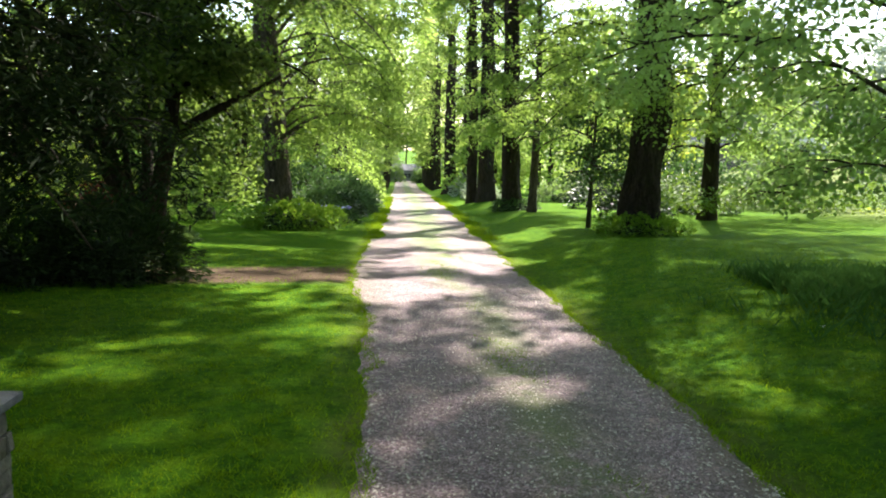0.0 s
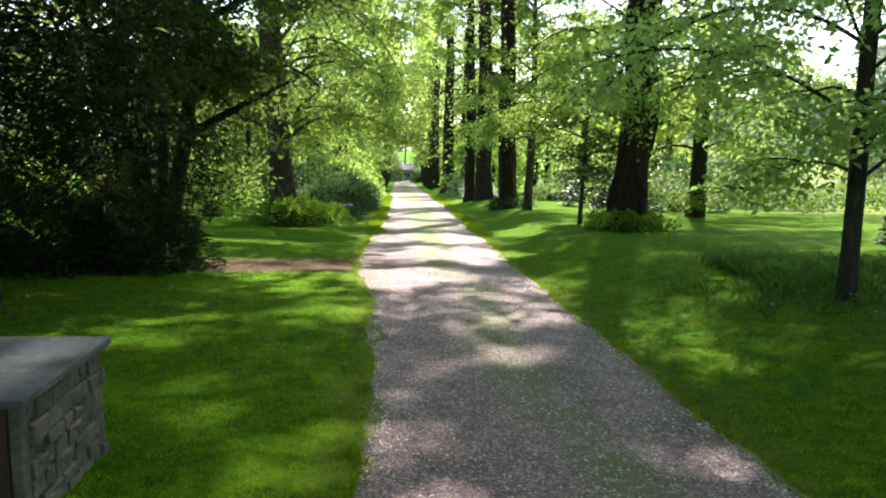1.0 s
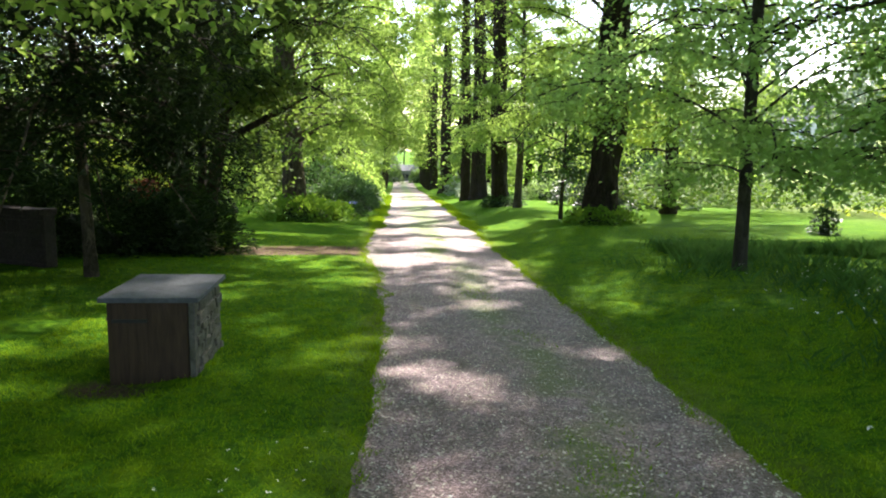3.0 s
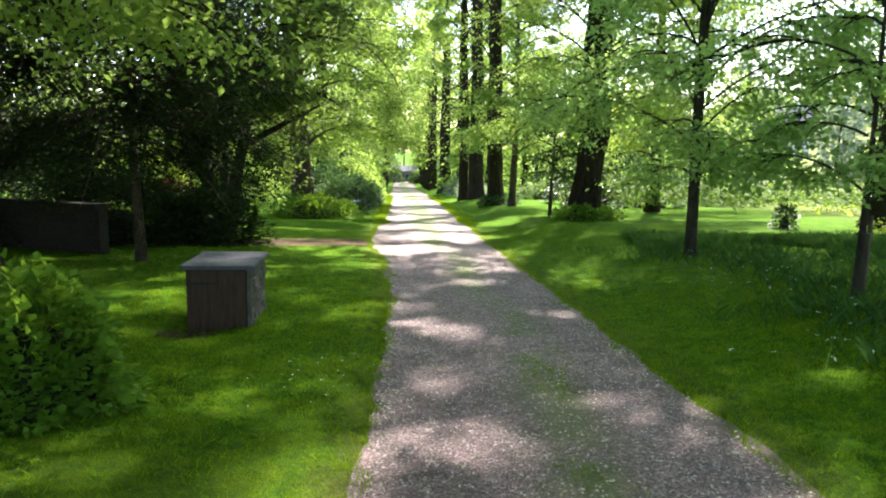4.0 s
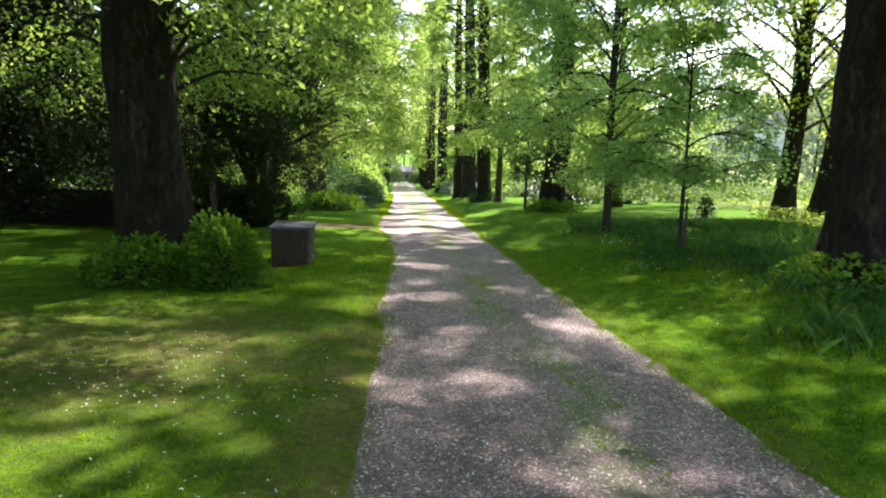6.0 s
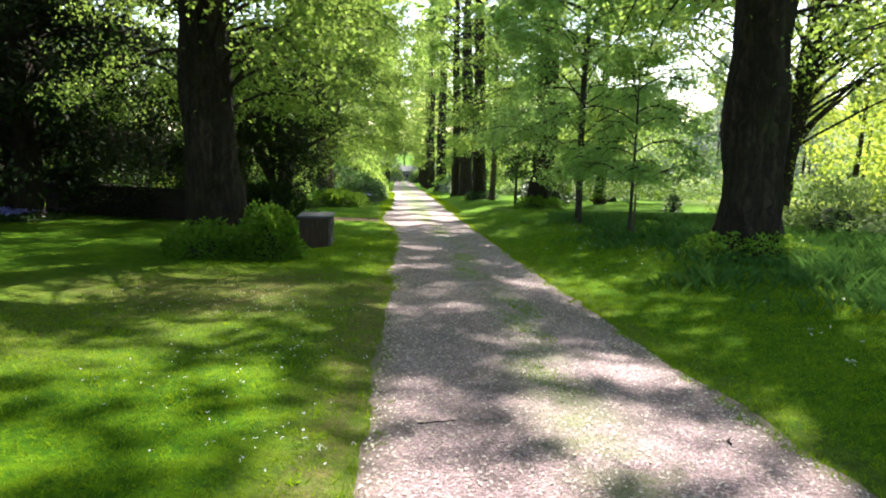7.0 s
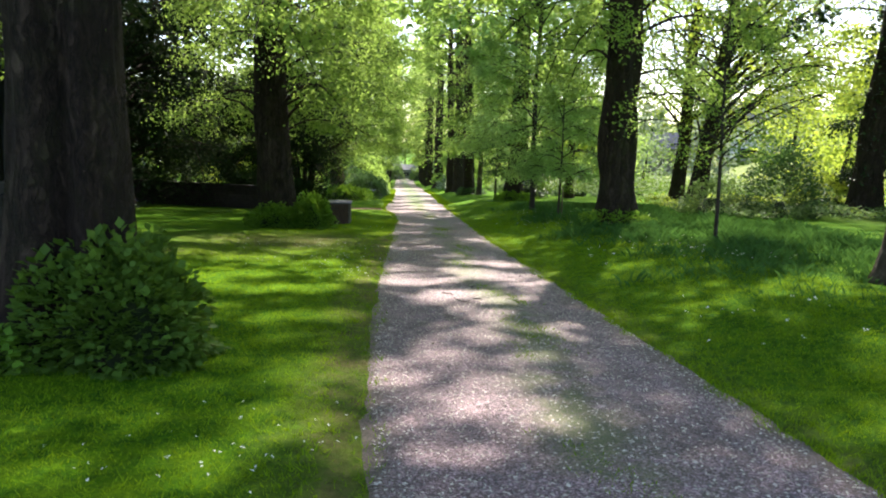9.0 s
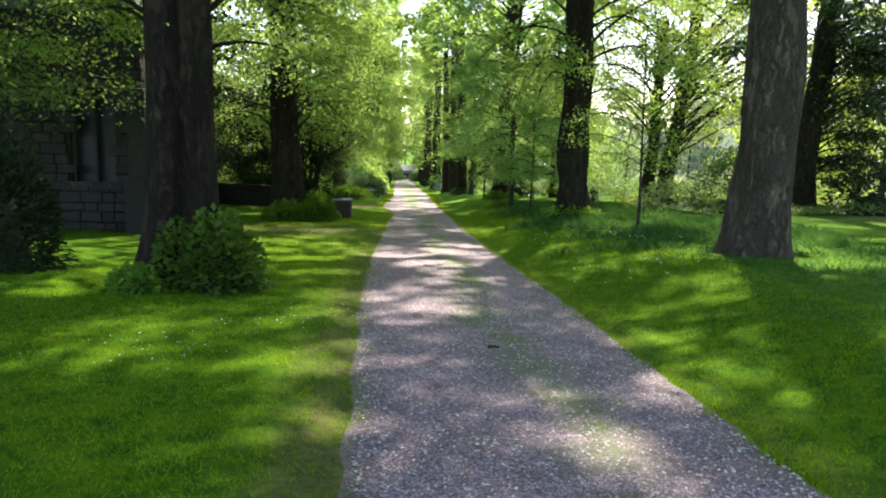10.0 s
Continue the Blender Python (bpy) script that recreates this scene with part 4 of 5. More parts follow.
# ---- shrubbery ----
shrubs = (
    # x, y, rx, ry, h, leaves, size, material, words
    (-5.9, 33.0, 1.3, 1.4, 1.5, 2200, 0.15, LEAF_SHRUB, "dark green rounded shrub in the border"),
    (-5.2, 36.0, 1.0, 1.1, 1.1, 1500, 0.15, LEAF_DARK, "low grey green shrub in the border"),
    (-7.2, 38.5, 1.9, 2.0, 2.6, 2600, 0.18, LEAF_SHRUB, "tall spreading shrub in the border"),
    (-6.0, 43.0, 1.5, 1.8, 1.9, 2000, 0.18, LEAF_SHRUB, "dense shrub beside the drive"),
    (-4.6, 32.0, 0.8, 1.2, 0.7, 1100, 0.13, LEAF_SHRUB, "low border plants beside the drive"),
    (-4.9, 40.5, 0.9, 2.2, 1.2, 1700, 0.17, LEAF_SHRUB, "bluish green shrub hanging over the drive edge"),
    (-5.2, 47.0, 0.9, 2.4, 1.5, 1700, 0.19, LEAF_SHRUB, "green shrub hanging over the drive edge"),
    (-5.9, 56.0, 0.9, 3.0, 1.8, 1700, 0.22, LEAF_LIME, "sunlit shrub at the drive edge"),
    (-7.2, 72.0, 1.2, 5.0, 2.4, 1800, 0.28, LEAF_LIME, "sunlit shrub at the drive edge"),
    # two leafy shrubs without blossom, set to half hide the gate house
    (-10.6, 157.0, 1.6, 2.0, 3.4, 1300, 0.4, LEAF_PALE, "leafy shrub at the end of the drive"),
    (-5.0, 154.0, 1.8, 2.0, 2.6, 1300, 0.4, LEAF_PALE, "leafy shrub at the end of the drive"),
    (-6.6, 50.0, 1.6, 2.0, 1.7, 1800, 0.2, LEAF_DARK, "dense dark shrub beside the drive"),
    (-8.2, 60.0, 1.8, 3.0, 2.2, 1800, 0.24, LEAF_SHRUB, "dense shrub beside the drive"),
    (-10.4, 31.0, 2.2, 2.0, 3.2, 2600, 0.19, LEAF_LIME, "tall sunlit green shrub"),
    (-13.5, 26.0, 2.5, 2.0, 2.8, 2600, 0.18, LEAF_SUNNY, "bright yellow green shrub"),
    (-9.6, 22.0, 1.0, 0.9, 1.2, 1200, 0.14, LEAF_DARK, "dark blue green shrub on the lawn edge"),
    (-11.0, 23.0, 1.2, 0.8, 1.5, 1300, 0.14, LEAF_RED, "dull red leaved shrub"),
    (-8.0, 21.0, 0.7, 0.6, 0.35, 600, 0.13, LEAF_PALE, "low patch of pale silvery plants"),
    (-8.6, 12.6, 2.1, 1.3, 1.75, 8000, 0.17, LEAF_YEW_SHRUB, "dark spreading yew shrub in tiers"),
    (-6.4, 13.4, 1.5, 1.1, 1.45, 6000, 0.16, LEAF_YEW_SHRUB, "dark spreading yew shrub in tiers"),
    (-11.4, 11.9, 2.6, 1.6, 3.6, 9000, 0.2, LEAF_YEW_SHRUB, "tall dark yew shrub"),
    (3.2, 62.0, 1.6, 4.0, 1.3, 1600, 0.22, LEAF_UMBEL, "bank of pale flowering weeds"),
    (2.6, 74.0, 1.8, 5.0, 1.8, 1600, 0.26, LEAF_UMBEL, "bank of pale flowering weeds"),
    (9.0, 52.0, 2.6, 2.0, 1.4, 1800, 0.22, LEAF_PALE, "pale sunlit weeds behind the trees"),
    (9.5, 42.0, 2.2, 2.0, 2.6, 2200, 0.2, LEAF_DARK, "dark holly bush behind the lawn"),
    (13.0, 44.0, 2.6, 2.0, 3.4, 2600, 0.22, LEAF_DARK, "tall dark holly bush behind the lawn"),
    (8.2, 31.0, 1.3, 1.2, 1.5, 1500, 0.16, LEAF_DARK, "dark glossy bush behind the lawn"),
    (12.8, 36.0, 2.0, 1.8, 2.6, 2000, 0.2, LEAF_SHRUB, "green bush behind the lawn"),
    (15.2, 3.6, 1.5, 1.4, 2.9, 5200, 0.13, LEAF_SHRUB, "tall rounded green shrub on the meadow edge"),
    (13.0, 5.2, 1.3, 1.3, 1.5, 1800, 0.13, LEAF_PALE, "pale sunlit bush on the meadow edge"),
    (19.5, 8.0, 2.0, 1.6, 1.5, 1600, 0.18, LEAF_SUNNY, "bright bush on the meadow edge"),
    (22.5, 4.0, 2.2, 1.6, 2.0, 1800, 0.18, LEAF_DARK, "dark bush under an evergreen tree"),
    (-5.9, -17.4, 0.8, 0.7, 2.1, 3000, 0.2, LEAF_YEW, "dark upright yew shrub on the lawn"),
    (11.9, 17.3, 0.36, 0.36, 0.85, 700, 0.1, LEAF_DARK, "ivy covered stump on the lawn"),
)
for i, (x, y, rx, ry, h, n, s, m, words) in enumerate(shrubs):
    bush(x, y, rx, ry, h, n, s, words, m, seed=100 + i, name="shrub", category="shrub", group="shrubs", flat=0.5, core=0.22 if h > 2.7 else 0.5, slim=0.15 if m in (LEAF_YEW, LEAF_YEW_SHRUB) else 0.4)


def weeds(name, label, x0, x1, y0, y1, h, n, size, material, seed, wave=0.4):
    """A bank of nettles and other tall weeds."""
    rng = np.random.default_rng(seed)
    x, y = rng.uniform(x0, x1, n), rng.uniform(y0, y1, n)
    top = h * (1 + wave * np.sin(x * 1.7 + 0.5 * y) * np.sin(y * 1.3 + x * 0.4)) * rng.uniform(0.35, 1.0, n)
    P = np.stack([x, y, land(x, y) + top], 1)
    ob = part(name, leaf_mesh(name, P, size, rng, flat=0.5, droop=0.1), material)
    tagged(ob, label, "weeds", kind="stuff")


weeds("weed_bank", "bank of sunlit green nettles and weeds", 8.5, 34, 27, 35, 1.5, 15000, 0.17, LEAF_SHOOT, 81)
weeds("weed_bank", "pale tall weeds running into the meadow", 17, 60, 36, 60, 0.6, 9000, 0.3, LEAF_BUSH, 85)
weeds("weed_bank", "yellow green tussocks on the meadow", 18, 60, 2, 34, 0.45, 6000, 0.24, LEAF_SUNNY, 86)
weeds("weed_bank", "yellow green weeds on the meadow edge", 12, 26, 8.5, 13.5, 0.55, 5000, 0.15, LEAF_SUNNY, 82)
weeds("weed_bank", "pale weeds on the meadow edge", 12, 28, 1.0, 8.0, 0.5, 6500, 0.13, LEAF_PALE, 83)

# ---- far woods ----


def woodland(name, label, spots, seed, leafmat, size, clusters, per, top=13.0, skirt=0.5):
    """Distant trees that merge: leaf clusters with trunks among them."""
    rng = np.random.default_rng(seed)
    pts, lines = [], []
    for x, y in spots:
        z = ground_z(x, y)
        h = top * rng.uniform(0.75, 1.15)
        R = rng.uniform(2.6, 4.4)
        s = np.linspace(0, 1, 6)
        lines.append((np.stack([x + 0.5 * s, y + 0 * s, z - 0.2 + h * 0.8 * s], 1), 0.28 * (1 - 0.8 * s)))
        a = rng.uniform(0, 6.283, clusters)
        u = rng.uniform(skirt / h, 1, clusters)
        prof = np.sqrt(np.clip(1 - (2 * u - 0.9) ** 2 * 0.75, 0.05, 1))
        rr = R * prof * np.sqrt(rng.uniform(0.15, 1, clusters))
        c = np.stack([x + rr * np.cos(a), y + rr * np.sin(a), z + h * u], 1)
        P = np.repeat(c, per, 0) + rng.normal(0, 1, (clusters * per, 3)) * np.array([0.6, 0.6, 0.35])
        pts.append(P[P[:, 2] > z + 0.1])
    P = np.concatenate(pts)
    P = P[clear_of_drive(P, 2.3) & off_sun_patches(P)]
    ob = part(name, leaf_mesh(name, P, size, rng, flat=0.8), leafmat)
    tagged(ob, label, "woodland", kind="stuff")
    tr = part("woodland_trunks", tubes_mesh("woodland_trunks", lines, 7), BARK_DARK)
    tagged(tr, "dark trunks standing in the woodland", "trunks", kind="stuff")


rw = np.random.default_rng(9)


def spots(n, x0, x1, y0, y1, slant=0.0):
    return [(float(rw.uniform(x0, x1) + slant * y), float(y)) for y in rw.uniform(y0, y1, n)]


woodland("woodland", "green woodland, shade put into its leaf colour", spots(26, -24, -12, 24, 60), 91, LEAF_WOOD_SHADED, 0.34, 56, 24, 13)
woodland("woodland", "green woodland along the drive", spots(26, -20, -8, 60, 140, -0.06), 92, LEAF_LIME, 0.48, 44, 22, 16)
woodland("woodland", "deep green woodland", spots(26, -48, -24, 0, 70), 93, LEAF_DARK, 0.55, 45, 20, 14)
woodland("woodland", "green woodland along the drive", spots(24, 5, 18, 52, 140, -0.05), 94, LEAF_LIME, 0.46, 44, 22, 16)
woodland("woodland", "bright woodland beyond the meadow", spots(9, 18, 24, 52, 95), 95, LEAF_SUNNY, 0.45, 50, 22, 12)
# the hillside looks hazy only through its paler leaf colour
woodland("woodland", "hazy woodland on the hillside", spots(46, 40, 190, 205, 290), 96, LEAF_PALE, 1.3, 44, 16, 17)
woodland("woodland", "woodland at the end of the drive, haze in its leaf colour", spots(22, -30, 14, 175, 205), 97, LEAF_HAZE, 0.9, 60, 16, 13, 0.2)
woodland("woodland", "dark woodland behind the yews", spots(16, -30, -15, -12, 20), 98, LEAF_YEW_SHRUB, 0.46, 45, 20, 13)
woodland("woodland", "meadow trees in bright leaf", spots(5, 42, 56, 4, 34), 99, LEAF_SUNNY, 0.45, 40, 22, 11, 1.5)

woodland("woodland", "bright young trees over the meadow hedge", [(30, 34), (37, 45), (43, 52), (52, 61), (40, 36), (52, 52), (58, 74), (70, 92), (66, 62), (30, 26), (46, 24)], 104, LEAF_SUNNY, 0.32, 60, 26, 10, 0.8)
# plain green leaf, no blossom is modelled
woodland("woodland", "leafy hedge trees on the meadow", [(20, 42), (22, 66), (27, 80), (28, 96), (72, 110), (84, 128), (58, 44), (64, 30), (50, 66)], 105, LEAF_PALE, 0.26, 60, 40, 5, 0.2)
woodland("woodland", "tall trees far beyond the meadow, haze in their leaf colour", [(26 + 5.2 * k, 128 + 9 * math.sin(2.1 * k) - 0.5 * k) for k in range(15)], 106, LEAF_HAZE, 0.75, 80, 16, 22, 1.0)
arch = []
for k in range(9):
    ay = 104 + 7.5 * k
    am = 0.5 * float(edge_l(ay) + edge_r(ay))
    arch += [(am - 3.5, ay), (am + 3.5, ay + 3)]
woodland("woodland", "far avenue trees meeting over the drive, leaf colour brightened", arch, 103, LEAF_FAR, 0.5, 90, 16, 29, 6.0)

# ---- small stone meter housing ----


def box_bm(sx, sy, sz, bev=0.008, at=(0, 0, 0)):
    bm = bmesh.new()
    bmesh.ops.create_cube(bm, size=1.0)
    bmesh.ops.scale(bm, vec=(sx, sy, sz), verts=bm.verts)
    if bev:
        bmesh.ops.bevel(bm, geom=bm.edges[:], offset=bev, segments=2, affect="EDGES", profile=0.6)
    bmesh.ops.translate(bm, vec=at, verts=bm.verts)
    return bm


def rough_stone(sx, sy, sz, at, rng):
    """A stone with an uneven face and worn edges."""
    bm = box_bm(sx, sy, sz, min(sx, sz) * 0.14)
    off = Vector(rng.uniform(0, 99, 3))
    for v in bm.verts:
        v.co += 0.022 * Vector((noise.noise(v.co * 9 + off), noise.noise(v.co * 9 + off * 2), noise.noise(v.co * 9 - off)))
    bmesh.ops.translate(bm, vec=at, verts=bm.verts)
    return bm


def stone_housing():
    rng = np.random.default_rng(3)
    t = thing("stone_housing", -2.76, 3.14, "small stone housing with a timber front and slate top", "housing", z=-0.31, turn=5.2)
    w, d, h = 0.84, 1.17, 0.84
    part("core", box_bm(w - 0.08, d - 0.12, h, 0.01, (0, 0.02, h / 2 - 0.05)), STONE_DARK, t, "mortar core")
    # rubble courses on both flanks and the back
    for side in (-1, 1):
        z = -0.05
        while z < h - 0.06:
            ch = min(float(rng.uniform(0.07, 0.15)), h - z)
            y = -d / 2 + 0.08
            while y < d / 2 - 0.02:
                cl = min(float(rng.uniform(0.09, 0.26)), d / 2 - y)
                part("stone", rough_stone(0.1, cl - 0.008, ch - 0.008, (side * (w / 2 - 0.03 + rng.uniform(-0.015, 0.015)), y + cl / 2, z + ch / 2), rng), STONE, t)
                y += cl
            z += ch
    z = -0.05
    while z < h - 0.06:
        ch = min(float(rng.uniform(0.12, 0.2)), h - z)
        x = -w / 2
        while x < w / 2 - 0.02:
            cl = min(float(rng.uniform(0.18, 0.34)), w / 2 - x)
            part("stone", rough_stone(cl - 0.012, 0.1, ch - 0.012, (x + cl / 2, d / 2 - 0.03, z + ch / 2), rng), STONE, t)
            x += cl
        z += ch
    for side in (1,):
        part("corner_post", box_bm(0.06, 0.09, h + 0.1, 0.006, (side * (w / 2 - 0.02), -d / 2 + 0.03, h / 2 - 0.05)), STONE, t, "pale dressed stone edging")
    door = part("door", box_bm(w - 0.06, 0.035, h + 0.06, 0.004, (-0.03, -d / 2 + 0.02, h / 2 - 0.04)), WOOD, t, "dark brown boarded door")
    for i in range(4):
        part("board", box_bm((w - 0.07) / 4 - 0.0012, 0.014, h + 0.04, 0.002, (-0.03 - (w - 0.07) / 2 + (i + 0.5) * (w - 0.07) / 4, -d / 2 - 0.003, h / 2 - 0.01)), WOOD, door)
    part("hinge", box_bm(0.34, 0.014, 0.035, 0.003, (-0.2, -d / 2 - 0.018, h * 0.78)), METAL_DARK, door, "black iron strap hinge")
    slab = box_bm(0.96, 1.31, 0.05, 0.006, (0, 0, h + 0.035))
    part("slab", slab, SLATE, t, "blue grey slate slab with drip edge")


stone_housing()

# ---- low wall, old stone building, houses beyond ----


def courses(parent, length, height, depth, material, rng, stone=(0.3, 0.6), course=(0.16, 0.26), axis="x", hole=None, cap=300):
    """Face stones of a wall that runs along x from the parent's origin; a hole is left open."""
    z, made = 0.0, 0
    while z < height - 0.05:
        ch = min(float(rng.uniform(*course)), height - z)
        x = 0.0
        while x < length - 0.03:
            cl = min(float(rng.uniform(*stone)), length - x)
            cx, cz = x + cl / 2, z + ch / 2
            if not (hole and hole(cx, cz)) and made < cap:
                part("stone", rough_stone(cl - 0.02, depth, ch - 0.02, (cx, 0, cz), rng), material, parent)
                made += 1
            x += cl
        z += ch


def low_wall():
    rng = np.random.default_rng(8)
    a, b = Vector((-15.6, 12.6, 0)), Vector((-7.6, 9.6, 0))
    L = (b - a).length
    z = ground_z(-11.6, 11.1)
    t = thing("low_wall", a.x, a.y, "low stone garden wall under the yews, shade put into its colour", "wall", z=z - 0.1, turn=math.degrees(math.atan2(b.y - a.y, b.x - a.x)))
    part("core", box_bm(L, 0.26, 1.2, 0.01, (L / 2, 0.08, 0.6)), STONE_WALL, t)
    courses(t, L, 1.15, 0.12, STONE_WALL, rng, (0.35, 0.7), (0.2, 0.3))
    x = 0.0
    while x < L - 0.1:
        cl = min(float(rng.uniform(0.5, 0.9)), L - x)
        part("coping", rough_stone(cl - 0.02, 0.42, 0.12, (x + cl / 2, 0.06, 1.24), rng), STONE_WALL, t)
        x += cl


low_wall()


def old_building():
    """A dark stone gable with a tall traceried window, placed and kept thin to fit the camera's view."""
    rng = np.random.default_rng(18)
    t = thing("stone_chapel", -12.7, -9.3, "old dark stone chapel with a tall window", "building", z=ground_z(-6, -9.6) - 0.25)
    W, H, D = 6.0, 6.5, 0.7

    def hole(x, z):
        return 3.85 < x < 5.15 and 1.7 < z < 4.6 - 1.2 * abs(x - 4.5)

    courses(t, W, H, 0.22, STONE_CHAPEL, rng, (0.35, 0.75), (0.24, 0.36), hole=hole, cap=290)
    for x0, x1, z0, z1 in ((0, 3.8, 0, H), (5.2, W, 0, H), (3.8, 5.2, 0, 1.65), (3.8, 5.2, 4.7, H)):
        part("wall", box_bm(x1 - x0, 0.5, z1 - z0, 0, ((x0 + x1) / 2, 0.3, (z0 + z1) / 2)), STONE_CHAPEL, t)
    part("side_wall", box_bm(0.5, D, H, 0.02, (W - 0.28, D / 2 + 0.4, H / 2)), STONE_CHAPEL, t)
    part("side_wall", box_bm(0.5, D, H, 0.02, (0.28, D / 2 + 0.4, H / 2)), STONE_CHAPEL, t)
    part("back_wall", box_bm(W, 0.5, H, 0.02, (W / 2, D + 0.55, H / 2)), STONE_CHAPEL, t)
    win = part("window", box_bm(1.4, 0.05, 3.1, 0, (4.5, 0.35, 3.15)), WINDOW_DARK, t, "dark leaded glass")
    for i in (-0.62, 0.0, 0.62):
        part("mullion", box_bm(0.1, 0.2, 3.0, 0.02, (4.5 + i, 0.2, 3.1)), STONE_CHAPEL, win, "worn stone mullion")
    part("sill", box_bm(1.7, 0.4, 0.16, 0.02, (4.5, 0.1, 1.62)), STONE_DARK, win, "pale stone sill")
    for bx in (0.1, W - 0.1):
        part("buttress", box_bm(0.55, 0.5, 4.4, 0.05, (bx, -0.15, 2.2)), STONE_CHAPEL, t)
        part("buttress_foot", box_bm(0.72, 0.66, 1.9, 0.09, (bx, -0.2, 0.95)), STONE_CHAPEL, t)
    bm = bmesh.new()
    vs = [bm.verts.new(v) for v in ((-0.3, -0.3, H), (W + 0.3, -0.3, H), (W + 0.3, D + 1.2, H), (-0.3, D + 1.2, H), (W / 2, -0.3, H + 2.6), (W / 2, D + 1.2, H + 2.6))]
    for f in ((0, 1, 4), (1, 2, 5, 4), (2, 3, 5), (3, 0, 4, 5), (3, 2, 1, 0)):
        bm.faces.new([vs[i] for i in f])
    part("roof", bm, ROOF_SLATE, t, "slate roof")


old_building()


def house(name, x, y, turn, w, d, h, roof_h, wallmat, label, windows):
    t = thing(name, x, y, label, "house", z=ground_z(x, y) - 0.3, turn=turn)
    part("wall", box_bm(w, d, h, 0.02, (0, 0, h / 2)), wallmat, t)
    bm = bmesh.new()
    o = 0.4
    vs = [bm.verts.new(v) for v in ((-w / 2 - o, -d / 2 - o, h), (w / 2 + o, -d / 2 - o, h), (w / 2 + o, d / 2 + o, h), (-w / 2 - o, d / 2 + o, h), (-w / 2 - o, 0, h + roof_h), (w / 2 + o, 0, h + roof_h))]
    for f in ((0, 1, 5, 4), (2, 3, 4, 5), (1, 2, 5), (3, 0, 4), (3, 2, 1, 0)):
        bm.faces.new([vs[i] for i in f])
    roof = part("roof", bm, ROOF_SLATE, t, "grey slate roof")
    part("chimney", box_bm(0.7, 0.6, 1.6, 0.03, (w * 0.3, 0, h + roof_h + 0.4)), wallmat, roof)
    for wx, wz, ww, wh in windows:
        win = part("window", box_bm(ww, 0.12, wh, 0.01, (wx, -d / 2 - 0.02, wz)), WINDOW_DARK, t, "dark window")
        part("sill", box_bm(ww + 0.2, 0.25, 0.1, 0.01, (wx, -d / 2 - 0.06, wz - wh / 2 - 0.05)), STONE, win)
        part("frame", box_bm(0.07, 0.16, wh, 0.005, (wx, -d / 2 - 0.05, wz)), PLASTER_WHITE, win)
    return t


house("white_house", 84, 173, -20, 13, 9, 9.0, 3.8, PLASTER_WHITE, "white rendered house beyond the meadow", ((-4.4, 2.2, 1.4, 2.0), (0.5, 2.0, 4.4, 2.4), (4.6, 2.2, 1.4, 2.0), (-4.4, 6.4, 1.3, 1.8), (0.3, 6.4, 1.3, 1.8), (4.6, 6.4, 1.3, 1.8)))
house("grey_house", 69, 180, -14, 17, 9, 6.5, 4.6, STONE, "grey stone house with a slate roof beyond the meadow", ((-5, 2.2, 1.4, 1.8), (-1, 2.2, 1.4, 1.8), (4, 2.2, 1.4, 1.8)))
house("gate_house", -8.6, 166, 3, 9, 7, 2.7, 1.3, PLASTER_GREY, "grey stone house at the end of the drive", ((-2.8, 1.5, 1.7, 0.9), (0.0, 1.5, 1.7, 0.9), (2.8, 1.5, 1.7, 0.9)))

# ---- grass, flowers, gravel ----


def blades(name, label, x, y, h, w, rng, material, lean=0.35, category="grass", simple=False):
    """Grass blades, each a bent two-piece strip that tapers to a point."""
    n = len(x)
    z = land(x, y) - 0.01
    a = rng.uniform(0, 6.283, n)
    b = rng.uniform(0, 6.283, n)
    hh = h * rng.uniform(0.5, 1.25, n)
    s = np.stack([np.cos(a), np.sin(a), 0 * a], 1) * (w * rng.uniform(0.7, 1.3, n))[:, None]
    bend = np.stack([np.cos(b), np.sin(b), 0 * b], 1) * (hh * lean * rng.uniform(0.3, 1.6, n))[:, None]
    o = np.stack([x, y, z], 1)
    up = np.array([0, 0, 1.0])
    v = np.empty((n, 4, 3))
    v[:, 0] = o - s
    v[:, 1] = o + s
    v[:, 2] = o + bend * 0.35 + up * (hh * 0.6)[:, None] + s * 0.6
    v[:, 3] = o + bend + up * hh[:, None]
    i = 4 * np.arange(n)[:, None]
    f = np.concatenate([i + np.array([0, 1, 2]), i + np.array([0, 2, 3])], 1).reshape(-1, 3)
    if simple:
        v = v[:, (0, 1, 3)]
        f = np.arange(3 * n).reshape(-1, 3)
    ob = part(name, raw_mesh(name, v.reshape(-1, 3), f), material)
    tagged(ob, label, category, kind="stuff")


def lawn_points(n, x0, x1, y0, y1, rng, off=0.02, pull=0.0):
    x, y = rng.uniform(x0, x1, n), rng.uniform(y0, y1, n)
    out = np.maximum(edge_l(y) - x, x - edge_r(y))
    track = np.exp(-((y - 15.0 - 0.2 * (x + 2)) / 1.1) ** 2) * (x < 0)
    k = (out > off) & (rng.random(n) > track) & (rng.random(n) > 0.8 * worn_zone(x, y))
    return x[k], y[k]


rg = np.random.default_rng(31)
x, y = lawn_points(270000, -4.6, 7.4, -27, 5, rg)
blades("lawn_grass", "short mown grass blades", x, y, 0.04, 0.007, rg, GRASS_BLADE, 0.9, simple=True)
x, y = lawn_points(36000, -8, 9, 5, 20, rg)
blades("lawn_grass", "short mown grass blades", x, y, 0.04, 0.01, rg, GRASS_BLADE, 0.8, simple=True)
